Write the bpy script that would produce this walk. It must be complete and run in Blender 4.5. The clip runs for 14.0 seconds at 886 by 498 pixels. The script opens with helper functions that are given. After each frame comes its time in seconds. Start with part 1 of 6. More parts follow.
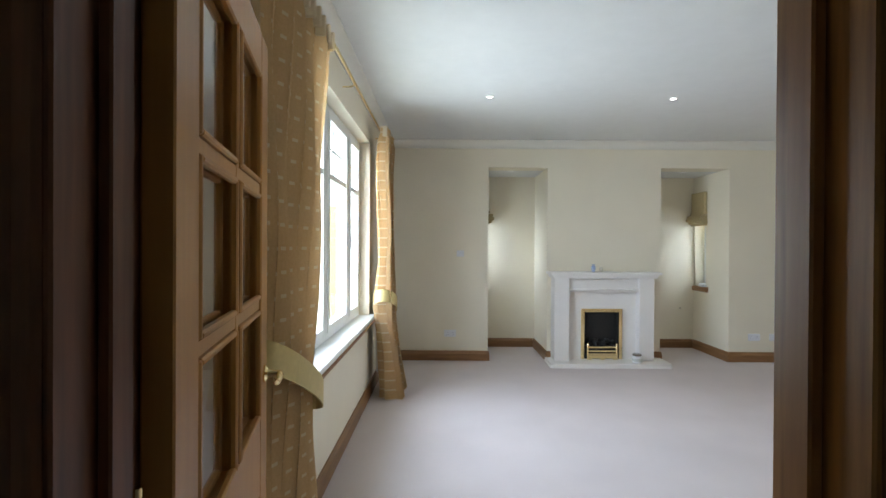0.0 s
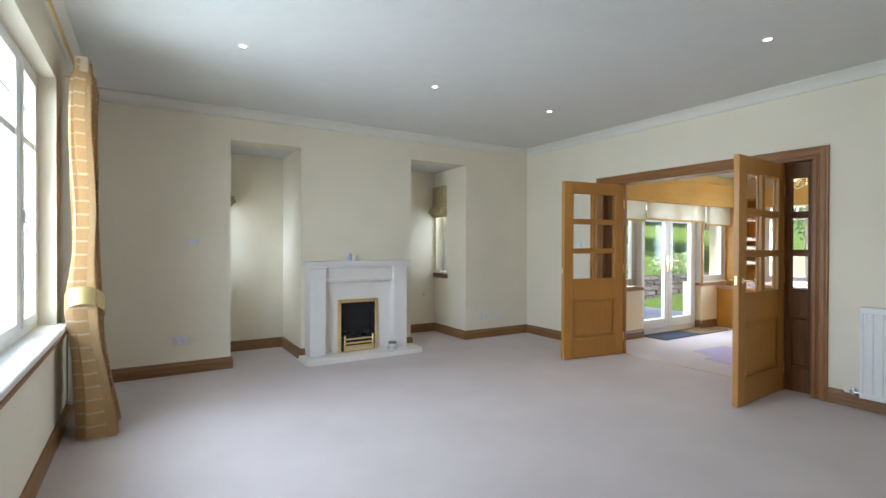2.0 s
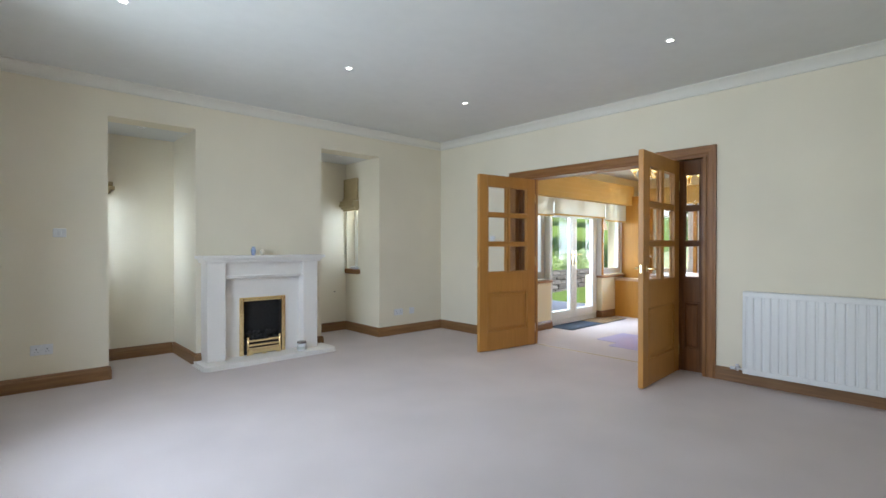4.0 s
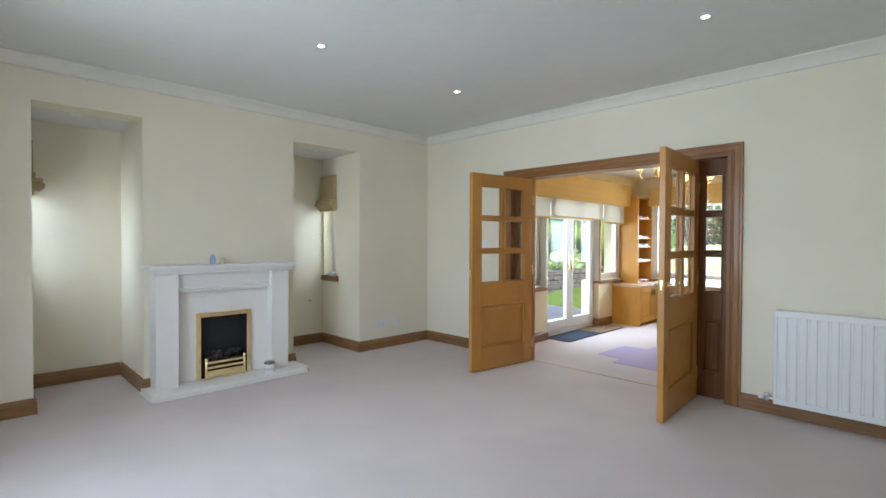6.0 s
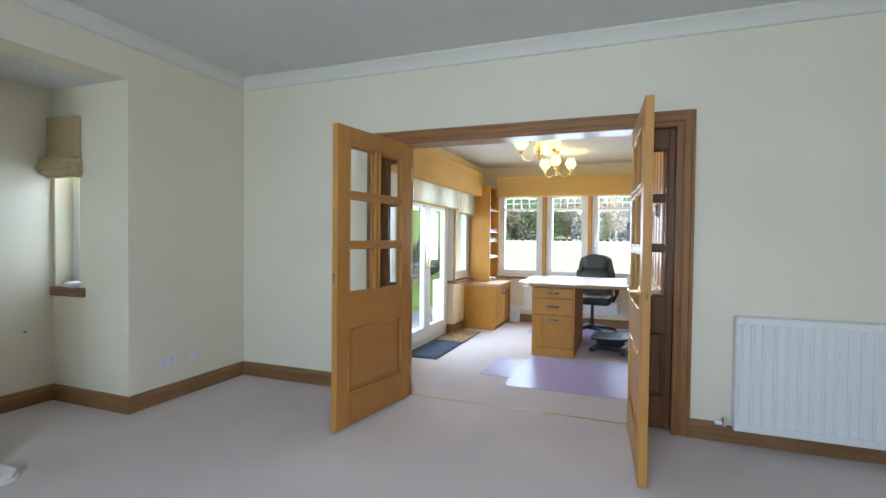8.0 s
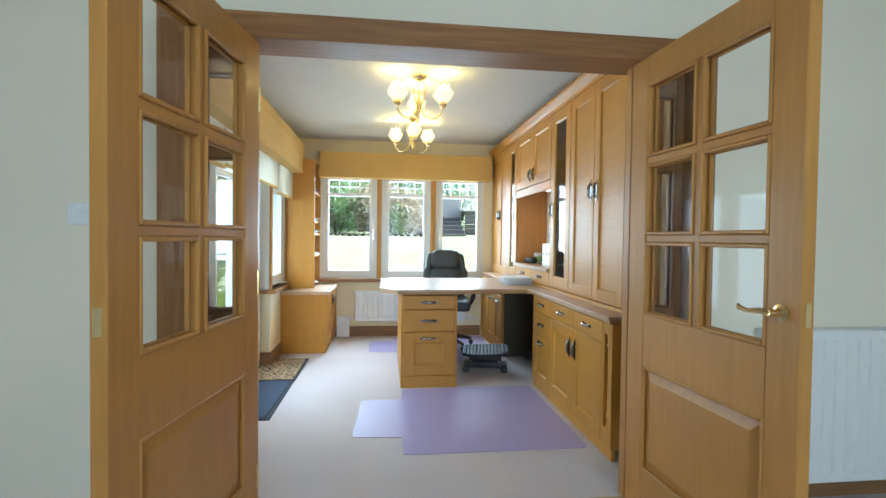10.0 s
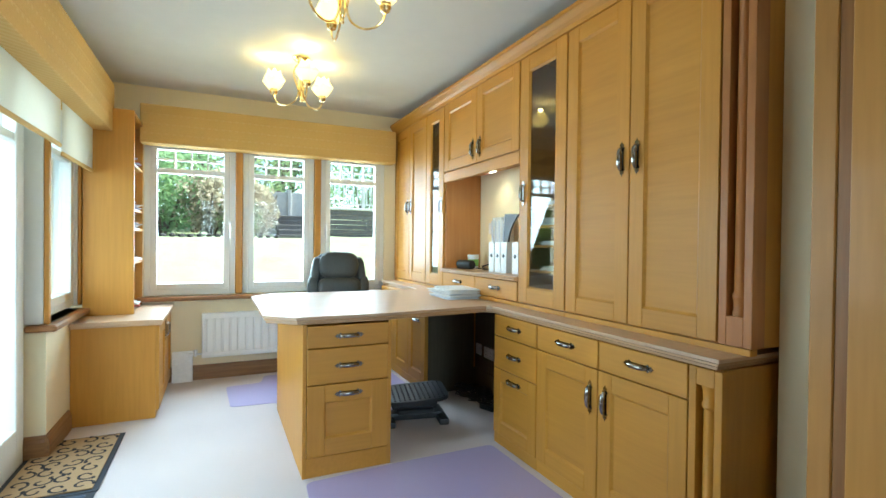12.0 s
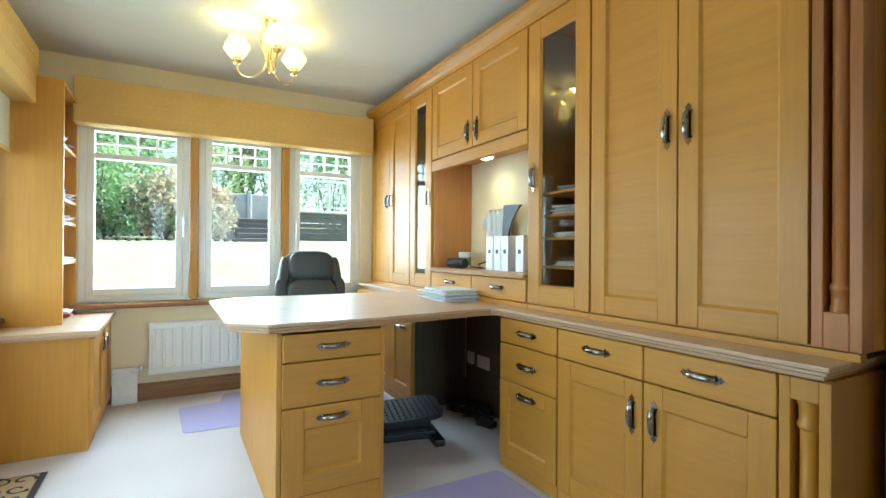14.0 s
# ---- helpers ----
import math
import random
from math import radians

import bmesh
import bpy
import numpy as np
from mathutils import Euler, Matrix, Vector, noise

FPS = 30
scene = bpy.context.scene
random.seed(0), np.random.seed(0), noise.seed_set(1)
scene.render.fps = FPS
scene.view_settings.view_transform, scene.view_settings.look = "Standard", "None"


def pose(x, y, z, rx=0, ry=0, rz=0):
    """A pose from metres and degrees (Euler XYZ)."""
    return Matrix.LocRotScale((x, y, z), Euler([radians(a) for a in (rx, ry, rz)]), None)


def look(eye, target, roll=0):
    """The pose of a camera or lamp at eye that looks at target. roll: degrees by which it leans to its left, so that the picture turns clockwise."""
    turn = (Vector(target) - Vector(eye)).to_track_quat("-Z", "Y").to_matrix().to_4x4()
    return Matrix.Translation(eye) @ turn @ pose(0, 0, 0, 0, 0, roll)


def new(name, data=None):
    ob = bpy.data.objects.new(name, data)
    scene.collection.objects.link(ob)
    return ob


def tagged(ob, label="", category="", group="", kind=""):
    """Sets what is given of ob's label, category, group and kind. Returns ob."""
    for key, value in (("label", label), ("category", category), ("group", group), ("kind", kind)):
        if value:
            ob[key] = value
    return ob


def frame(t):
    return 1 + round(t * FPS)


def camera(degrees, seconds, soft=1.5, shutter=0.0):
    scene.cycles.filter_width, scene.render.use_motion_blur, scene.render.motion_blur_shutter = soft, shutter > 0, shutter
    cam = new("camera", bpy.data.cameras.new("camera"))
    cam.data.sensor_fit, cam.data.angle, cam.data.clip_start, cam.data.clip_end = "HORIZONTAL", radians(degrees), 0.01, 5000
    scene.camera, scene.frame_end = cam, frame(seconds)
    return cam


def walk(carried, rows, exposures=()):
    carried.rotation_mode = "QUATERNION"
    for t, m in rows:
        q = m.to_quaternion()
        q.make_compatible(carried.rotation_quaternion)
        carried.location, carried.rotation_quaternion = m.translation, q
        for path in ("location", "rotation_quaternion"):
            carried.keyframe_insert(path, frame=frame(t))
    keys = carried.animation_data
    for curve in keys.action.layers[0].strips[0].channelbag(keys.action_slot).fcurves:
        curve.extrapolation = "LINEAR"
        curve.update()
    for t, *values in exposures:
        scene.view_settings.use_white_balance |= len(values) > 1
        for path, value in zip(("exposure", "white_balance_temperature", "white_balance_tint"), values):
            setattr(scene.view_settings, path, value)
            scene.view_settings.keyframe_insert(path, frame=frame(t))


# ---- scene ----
cam = camera(85.4, 14.0)
# seconds, x, y, z of the eye, yaw, pitch, roll
PATH = [
    (0.0, 0.005, -0.009, 1.382, -0.04, -0.28, -0.33),
    (0.5, -0.043, 0.150, 1.353, -6.80, -0.35, -0.43),
    (1.0, -0.116, 0.295, 1.330, -15.23, -0.30, -0.34),
    (1.5, -0.173, 0.396, 1.313, -23.70, -0.38, -0.31),
    (2.0, -0.183, 0.483, 1.265, -31.78, -0.37, -0.20),
    (2.5, -0.182, 0.563, 1.233, -37.35, -0.47, -0.13),
    (3.0, -0.171, 0.618, 1.198, -40.75, -0.46, -0.05),
    (3.5, -0.168, 0.645, 1.181, -42.21, -0.36, -0.01),
    (6.0, 0.222, 1.128, 1.309, -44.67, -0.93, -0.24),
    (6.5, 0.429, 1.454, 1.320, -48.70, -1.10, -0.42),
    (7.0, 0.656, 1.828, 1.306, -55.05, -1.11, -0.58),
    (7.5, 0.875, 2.185, 1.288, -61.94, -1.13, -0.58),
    (8.0, 1.126, 2.569, 1.260, -69.18, -1.21, -0.64),
    (8.5, 1.404, 2.904, 1.237, -76.13, -1.10, -0.57),
    (9.0, 1.763, 3.207, 1.217, -83.31, -1.08, -0.67),
    (11.5, 3.657, 3.879, 1.178, -112.06, -1.05, -0.67),
    (12.0, 3.983, 3.884, 1.150, -115.12, -0.61, -0.65),
    (12.5, 4.225, 3.882, 1.129, -116.58, -0.30, -0.56),
    (13.0, 4.364, 3.872, 1.097, -117.60, 0.02, -0.50),
    (13.5, 4.413, 3.868, 1.078, -118.77, 0.19, -0.42),
    (14.0, 4.419, 3.871, 1.077, -119.57, 0.24, -0.39),
]
walk(cam, [(t, pose(x, y, z, 90 + pitch, roll, yaw)) for t, x, y, z, yaw, pitch, roll in PATH],
     exposures=[(0, 1.92, 6250, 12), (3, 1.95, 6150, 12), (6.5, 1.98, 6050, 11), (9, 1.85, 5620, 5), (11.5, 2.0, 5700, -4), (14, 2.03, 5680, -7)])

# ---- light ----
world = bpy.data.worlds.new("sky")
scene.world = world
world.use_nodes = True
wn = world.node_tree
sky = wn.nodes.new("ShaderNodeTexSky")
sky.sky_type = "NISHITA"
sky.sun_disc = False
sky.sun_elevation = radians(42)
sky.sun_rotation = radians(180)
bg = wn.nodes["Background"]
bg.inputs["Strength"].default_value = 0.15
wn.links.new(sky.outputs[0], bg.inputs[0])

sun_data = bpy.data.lights.new("sun", "SUN")
sun_data.energy = 5.0
sun_data.angle = radians(0.5)
sun_data.color = (1.0, 0.95, 0.87)
sun = new("sun", sun_data)
sun.matrix_world = look((0, -20, 18), (0, 0, 0))


def window_light(x, y, z, tx, ty, tz, w, h, power, color):
    """Sky light that comes in through a window opening."""
    d = bpy.data.lights.new("window_light", "AREA")
    d.shape, d.size, d.size_y, d.energy, d.color = "RECTANGLE", w, h, power, color
    d.spread = radians(150)
    ob = new("window_light", d)
    ob.matrix_world = look((x, y, z), (tx, ty, tz))
    return ob


SKYC = (0.74, 0.87, 1.0)
window_light(-1.02, 3.36, 1.52, 2.0, 3.3, 0.75, 2.0, 1.5, 30, SKYC)
window_light(8.85, 3.4, 1.4, 6.5, 3.4, 0.0, 1.9, 1.2, 25, SKYC)
window_light(6.45, 5.25, 1.15, 6.45, 3.0, 0.1, 2.2, 1.6, 16, SKYC)
window_light(0.22, 6.48, 1.4, 1.3, 6.48, 1.2, 0.3, 1.1, 4.5, SKYC)
window_light(3.84, 6.48, 1.4, 2.6, 6.48, 1.2, 0.3, 1.1, 4.5, SKYC)


# ---- materials ----
def mat(name, c1, c2=None, rough=0.6, metal=0.0, scale=40.0, stretch=(1, 1, 1), bump=0.1, bscale=None,
        big=0.12, spec=0.5, coat=0.0, vary=0.0, detail=4.0, dist=0.002):
    """Two-scale noise colour with fine relief, in metres."""
    m = bpy.data.materials.new(name)
    m.use_nodes = True
    nt = m.node_tree
    b = nt.nodes["Principled BSDF"]
    b.inputs["Roughness"].default_value = rough
    b.inputs["Metallic"].default_value = metal
    b.inputs["Specular IOR Level"].default_value = spec
    b.inputs["Coat Weight"].default_value = coat
    b.inputs["Coat Roughness"].default_value = 0.1
    tc = nt.nodes.new("ShaderNodeTexCoord")
    mp = nt.nodes.new("ShaderNodeMapping")
    mp.inputs["Scale"].default_value = stretch
    nt.links.new(tc.outputs["Object"], mp.inputs[0])
    n1 = nt.nodes.new("ShaderNodeTexNoise")
    n1.inputs["Scale"].default_value = scale
    n1.inputs["Detail"].default_value = detail
    nt.links.new(mp.outputs[0], n1.inputs["Vector"])
    mix = nt.nodes.new("ShaderNodeMix")
    mix.data_type = "RGBA"
    c2 = c2 or tuple(v * 0.9 for v in c1)
    mix.inputs[6].default_value = (*c1, 1)
    mix.inputs[7].default_value = (*c2, 1)
    ramp = nt.nodes.new("ShaderNodeMapRange")
    ramp.inputs[1].default_value, ramp.inputs[2].default_value = 0.3, 0.7
    nt.links.new(n1.outputs[0], ramp.inputs[0])
    nt.links.new(ramp.outputs[0], mix.inputs[0])
    n2 = nt.nodes.new("ShaderNodeTexNoise")
    n2.inputs["Scale"].default_value = 1.7
    nt.links.new(tc.outputs["Object"], n2.inputs["Vector"])
    hsv = nt.nodes.new("ShaderNodeHueSaturation")
    val = nt.nodes.new("ShaderNodeMapRange")
    val.inputs[1].default_value, val.inputs[2].default_value = 0.25, 0.75
    val.inputs[3].default_value, val.inputs[4].default_value = 1 - big, 1 + big
    nt.links.new(n2.outputs[0], val.inputs[0])
    last = val.outputs[0]
    if vary:
        oi = nt.nodes.new("ShaderNodeObjectInfo")
        vr = nt.nodes.new("ShaderNodeMapRange")
        vr.inputs[3].default_value, vr.inputs[4].default_value = 1 - vary, 1 + vary
        nt.links.new(oi.outputs["Random"], vr.inputs[0])
        mul = nt.nodes.new("ShaderNodeMath")
        mul.operation = "MULTIPLY"
        nt.links.new(last, mul.inputs[0])
        nt.links.new(vr.outputs[0], mul.inputs[1])
        last = mul.outputs[0]
    nt.links.new(last, hsv.inputs["Value"])
    nt.links.new(mix.outputs[2], hsv.inputs["Color"])
    nt.links.new(hsv.outputs[0], b.inputs["Base Color"])
    if bump:
        n3 = nt.nodes.new("ShaderNodeTexNoise")
        n3.inputs["Scale"].default_value = bscale or scale * 2
        n3.inputs["Detail"].default_value = 3
        nt.links.new(mp.outputs[0], n3.inputs["Vector"])
        bp = nt.nodes.new("ShaderNodeBump")
        bp.inputs["Strength"].default_value = bump
        bp.inputs["Distance"].default_value = dist
        nt.links.new(n3.outputs[0], bp.inputs["Height"])
        nt.links.new(bp.outputs[0], b.inputs["Normal"])
    return m


def wood(name, c1, c2, axis="z", rough=0.45, coat=0.1, big=0.1, bump=0.08, vary=0.05):
    s = {"x": (0.06, 1, 1), "y": (1, 0.06, 1), "z": (1, 1, 0.06)}[axis]
    return mat(name, c1, c2, rough=rough, scale=55, stretch=s, bump=bump, bscale=140, big=big, coat=coat, vary=vary, detail=6, dist=0.001)


def glowing(name, color, strength, base=(0.9, 0.9, 0.85)):
    m = bpy.data.materials.new(name)
    m.use_nodes = True
    b = m.node_tree.nodes["Principled BSDF"]
    b.inputs["Base Color"].default_value = (*base, 1)
    b.inputs["Emission Color"].default_value = (*color, 1)
    b.inputs["Emission Strength"].default_value = strength
    return m


def glass(name, tint=(1, 1, 1), gloss=0.01, edge=0.5):
    m = bpy.data.materials.new(name)
    m.use_nodes = True
    nt = m.node_tree
    nt.nodes.remove(nt.nodes["Principled BSDF"])
    out = nt.nodes["Material Output"]
    tr = nt.nodes.new("ShaderNodeBsdfTransparent")
    tr.inputs[0].default_value = (*tint, 1)
    gl = nt.nodes.new("ShaderNodeBsdfGlossy")
    gl.inputs["Roughness"].default_value = 0.01
    lw = nt.nodes.new("ShaderNodeLayerWeight")
    lw.inputs[0].default_value = 0.5
    pw = nt.nodes.new("ShaderNodeMath")
    pw.operation = "POWER"
    pw.inputs[1].default_value = 4.0
    nt.links.new(lw.outputs["Facing"], pw.inputs[0])
    ma = nt.nodes.new("ShaderNodeMath")
    ma.operation = "MULTIPLY_ADD"
    ma.inputs[1].default_value, ma.inputs[2].default_value = edge, gloss
    nt.links.new(pw.outputs[0], ma.inputs[0])
    mx = nt.nodes.new("ShaderNodeMixShader")
    nt.links.new(ma.outputs[0], mx.inputs[0])
    nt.links.new(tr.outputs[0], mx.inputs[1])
    nt.links.new(gl.outputs[0], mx.inputs[2])
    nt.links.new(mx.outputs[0], out.inputs[0])
    return m


def cloth(name, c1, c2, dash, px, pz, show=0.65):
    """Woven fabric with rows of small pale woven dashes; rows every pz metres."""
    m = mat(name, c1, c2, rough=0.85, scale=90, bump=0.3, bscale=700, big=0.08, spec=0.2)
    nt = m.node_tree
    b = nt.nodes["Principled BSDF"]
    base = b.inputs["Base Color"].links[0].from_socket
    uv = nt.nodes.new("ShaderNodeUVMap")
    sep = nt.nodes.new("ShaderNodeSeparateXYZ")
    nt.links.new(uv.outputs[0], sep.inputs[0])

    def band(sock, period, width):
        f = nt.nodes.new("ShaderNodeMath")
        f.operation = "PINGPONG"
        f.inputs[1].default_value = period / 2
        nt.links.new(sock, f.inputs[0])
        c = nt.nodes.new("ShaderNodeMath")
        c.operation = "LESS_THAN"
        c.inputs[1].default_value = width / 2
        nt.links.new(f.outputs[0], c.inputs[0])
        return c.outputs[0]

    both = nt.nodes.new("ShaderNodeMath")
    both.operation = "MULTIPLY"
    nt.links.new(band(sep.outputs[0], px, px * 0.42), both.inputs[0])
    nt.links.new(band(sep.outputs[1], pz, 0.013), both.inputs[1])
    soft = nt.nodes.new("ShaderNodeMath")
    soft.operation = "MULTIPLY"
    soft.inputs[1].default_value = show
    nt.links.new(both.outputs[0], soft.inputs[0])
    mix = nt.nodes.new("ShaderNodeMix")
    mix.data_type = "RGBA"
    mix.inputs[7].default_value = (*dash, 1)
    nt.links.new(soft.outputs[0], mix.inputs[0])
    nt.links.new(base, mix.inputs[6])
    nt.links.new(mix.outputs[2], b.inputs["Base Color"])
    return m


M_WALL = mat("cream_wall_paint", (0.83, 0.765, 0.62), (0.825, 0.76, 0.615), rough=0.85, scale=14, bump=0.15, bscale=160, big=0.03, spec=0.25)
# Cream paint made yellower: some of the chandelier's glow is in this colour.
M_STUDYWALL = mat("study_wall_paint", (0.84, 0.735, 0.51), (0.83, 0.725, 0.50), rough=0.85, scale=14, bump=0.15, bscale=160, big=0.03, spec=0.25)
M_CEIL = mat("ceiling_paint", (0.74, 0.74, 0.715), (0.72, 0.72, 0.695), rough=0.9, scale=10, bump=0.1, bscale=150, big=0.02, spec=0.2)
M_CORNICE = mat("cornice_paint", (0.79, 0.765, 0.69), (0.77, 0.745, 0.67), rough=0.85, scale=10, bump=0.1, bscale=150, big=0.02, spec=0.2)
M_CARPET = mat("beige_carpet", (0.73, 0.65, 0.63), (0.63, 0.56, 0.545), rough=1.0, scale=240, bump=0.9, bscale=420, big=0.05, spec=0.1, dist=0.004)
M_OAK = wood("door_oak", (0.50, 0.24, 0.052), (0.44, 0.205, 0.042))
M_OAKH = wood("door_oak_rail", (0.50, 0.24, 0.052), (0.44, 0.205, 0.042), "y")
M_DARKOAK = wood("frame_oak", (0.34, 0.155, 0.045), (0.235, 0.098, 0.027))
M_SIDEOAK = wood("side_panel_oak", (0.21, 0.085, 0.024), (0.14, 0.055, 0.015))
M_DARKOAKY = wood("frame_oak_along_y", (0.34, 0.155, 0.045), (0.235, 0.098, 0.027), "y")
M_SKIRTX = wood("skirting_oak_x", (0.30, 0.155, 0.06), (0.20, 0.095, 0.035), "x")
M_SKIRTY = wood("skirting_oak_y", (0.30, 0.155, 0.06), (0.20, 0.095, 0.035), "y")
# Grained oak made brighter: room light on the right lining is in the colour.
M_JAMBLIT = wood("jamb_oak", (0.46, 0.22, 0.06), (0.20, 0.085, 0.02), rough=0.42, coat=0.08)
# Reddish hall oak made darker: the unlit hall's gloom is in the colour.
M_HALLDIM = wood("hall_wood", (0.20, 0.07, 0.028), (0.10, 0.035, 0.013))
M_MAPLE = wood("cabinet_maple", (0.53, 0.248, 0.028), (0.47, 0.214, 0.022), rough=0.48, coat=0.07)
M_MAPLEX = wood("cabinet_maple_x", (0.53, 0.248, 0.028), (0.47, 0.214, 0.022), "x", rough=0.48, coat=0.07)
M_MAPLEY = wood("cabinet_maple_y", (0.53, 0.248, 0.028), (0.47, 0.214, 0.022), "y", rough=0.48, coat=0.07)
M_PILASTER = wood("reddish_maple", (0.40, 0.155, 0.035), (0.34, 0.125, 0.026), rough=0.48, coat=0.07)
M_TOP = wood("desk_top_veneer", (0.58, 0.39, 0.24), (0.53, 0.35, 0.21), "y", rough=0.42, coat=0.08, big=0.05)
M_EDGE = wood("desk_edge_wood", (0.50, 0.30, 0.14), (0.44, 0.25, 0.11), "x", rough=0.35)
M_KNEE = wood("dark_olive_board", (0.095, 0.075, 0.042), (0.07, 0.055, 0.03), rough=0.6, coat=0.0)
M_STONE = mat("fireplace_stone", (0.84, 0.81, 0.77), (0.82, 0.79, 0.75), rough=0.55, scale=60, bump=0.03, bscale=200, big=0.04)
M_BRASS = mat("polished_brass", (0.94, 0.78, 0.44), (0.90, 0.72, 0.38), rough=0.17, metal=1, bump=0.02, big=0.04)
M_PEWTER = mat("pewter", (0.42, 0.40, 0.37), (0.20, 0.19, 0.175), rough=0.14, metal=1, bump=0.03, scale=70)
M_CHROME = mat("chrome", (0.85, 0.85, 0.86), rough=0.28, metal=1, bump=0)
M_BLACK = mat("black_cast_iron", (0.008, 0.008, 0.009), (0.014, 0.014, 0.014), rough=0.7, bump=0.2)
M_COAL = mat("coal", (0.012, 0.012, 0.013), (0.035, 0.032, 0.03), rough=0.75, bump=0.8, scale=30)
M_WHITE = mat("white_gloss_paint", (0.82, 0.82, 0.80), (0.80, 0.80, 0.78), rough=0.3, bump=0.02, big=0.02)
M_PVC = mat("white_window_frame", (0.80, 0.80, 0.76), (0.78, 0.78, 0.74), rough=0.35, bump=0.02, big=0.02)
M_PLASTIC = mat("white_plastic", (0.83, 0.83, 0.84), rough=0.35, bump=0, big=0.02)
M_GLASS = glass("window_glass")
M_DGLASS = glass("door_glass", gloss=0.015)
M_CGLASS = glass("cabinet_glass", (0.86, 0.85, 0.82), 0.07, 0.3)
M_CURTAIN = cloth("gold_curtain_fabric", (0.80, 0.61, 0.35), (0.74, 0.55, 0.30), (0.96, 0.92, 0.78), 0.075, 0.085)
for _m in (M_CURTAIN,):
    _nt = _m.node_tree
    _t = _nt.nodes.new("ShaderNodeBsdfTranslucent")
    _x = _nt.nodes.new("ShaderNodeMixShader")
    _x.inputs[0].default_value = 0.4
    _p = _nt.nodes["Principled BSDF"]
    _nt.links.new(_p.inputs["Base Color"].links[0].from_socket, _t.inputs[0])
    _nt.links.new(_p.outputs[0], _x.inputs[1])
    _nt.links.new(_t.outputs[0], _x.inputs[2])
    _nt.links.new(_x.outputs[0], _nt.nodes["Material Output"].inputs[0])
M_TIE = mat("tieback_fabric", (0.66, 0.52, 0.21), rough=0.6, bump=0.15, bscale=600)
M_PELMET = cloth("pelmet_fabric", (0.66, 0.43, 0.14), (0.62, 0.40, 0.12), (0.78, 0.60, 0.30), 0.05, 0.075, 0.25)
M_PIPING = mat("pelmet_piping", (0.66, 0.44, 0.15), (0.62, 0.40, 0.12), rough=0.85, scale=90, bump=0.2, bscale=700)
M_ROMAN = mat("roman_blind_fabric", (0.50, 0.40, 0.22), (0.44, 0.35, 0.19), rough=0.85, scale=80, bump=0.25, bscale=500)
M_LEATHER = mat("black_leather", (0.042, 0.048, 0.048), (0.052, 0.058, 0.057), rough=0.45, scale=60, bump=0.35, bscale=320, big=0.1)
M_BPLASTIC = mat("black_plastic", (0.02, 0.02, 0.022), rough=0.4, bump=0.1, scale=120)
M_PAPER = mat("paper", (0.80, 0.80, 0.78), (0.74, 0.75, 0.76), rough=0.8, scale=200, bump=0.1)
M_PAPERB = mat("bluish_paper", (0.55, 0.60, 0.72), (0.70, 0.72, 0.76), rough=0.8, scale=200, bump=0.1)
M_GREENP = mat("green_paper", (0.55, 0.68, 0.30), rough=0.7, bump=0)
M_REDP = mat("red_card", (0.45, 0.05, 0.05), rough=0.6, bump=0)
M_SHELFIN = wood("shelf_inner_wood", (0.45, 0.26, 0.13), (0.36, 0.20, 0.09))
M_BOARD = wood("niche_wood", (0.52, 0.24, 0.07), (0.46, 0.20, 0.055))
M_BLUEMAT = mat("blue_grey_doormat", (0.09, 0.12, 0.17), (0.06, 0.08, 0.12), rough=1, scale=220, bump=0.8, bscale=300, dist=0.004)
M_MATEDGE = mat("rubber_mat_edge", (0.03, 0.035, 0.045), rough=0.8, bump=0.2)
M_COIR = mat("coir_doormat", (0.50, 0.34, 0.18), (0.40, 0.26, 0.13), rough=1, scale=260, bump=0.8, bscale=300, dist=0.004)
M_SCROLL = mat("black_mat_print", (0.03, 0.028, 0.03), rough=1, scale=200, bump=0.5)
M_ROLLER = mat("cream_roller_blind", (0.80, 0.76, 0.64), rough=0.9, scale=200, bump=0.15)
_nt = M_ROLLER.node_tree
_t = _nt.nodes.new("ShaderNodeBsdfTranslucent")
_t.inputs[0].default_value = (0.92, 0.91, 0.84, 1)
_x = _nt.nodes.new("ShaderNodeMixShader")
_x.inputs[0].default_value = 0.5
_nt.links.new(_nt.nodes["Principled BSDF"].outputs[0], _x.inputs[1])
_nt.links.new(_t.outputs[0], _x.inputs[2])
_nt.links.new(_x.outputs[0], _nt.nodes["Material Output"].inputs[0])
M_CERAMB = mat("blue_ceramic", (0.22, 0.34, 0.66), (0.60, 0.66, 0.78), rough=0.2, scale=60, bump=0)
M_CERAMC = mat("cream_ceramic", (0.66, 0.60, 0.48), rough=0.3, bump=0)
M_BULB = glowing("lamp_glass", (1.0, 0.76, 0.32), 0.2, (0.85, 0.80, 0.60))
M_SPOT = glowing("downlight_lens", (1.0, 0.93, 0.80), 4.0)
M_SPOTOFF = mat("downlight_off", (0.62, 0.60, 0.56), rough=0.3, bump=0)
M_PURPLE = bpy.data.materials.new("tinted_vinyl")
M_PURPLE.use_nodes = True
_b = M_PURPLE.node_tree.nodes["Principled BSDF"]
_b.inputs["Base Color"].default_value = (0.42, 0.36, 0.58, 1)
_b.inputs["Roughness"].default_value = 0.32
_b.inputs["Specular IOR Level"].default_value = 0.4
_n = M_PURPLE.node_tree.nodes.new("ShaderNodeTexNoise")
_n.inputs["Scale"].default_value = 60
_r = M_PURPLE.node_tree.nodes.new("ShaderNodeMapRange")
_r.inputs[3].default_value, _r.inputs[4].default_value = 0.32, 0.4
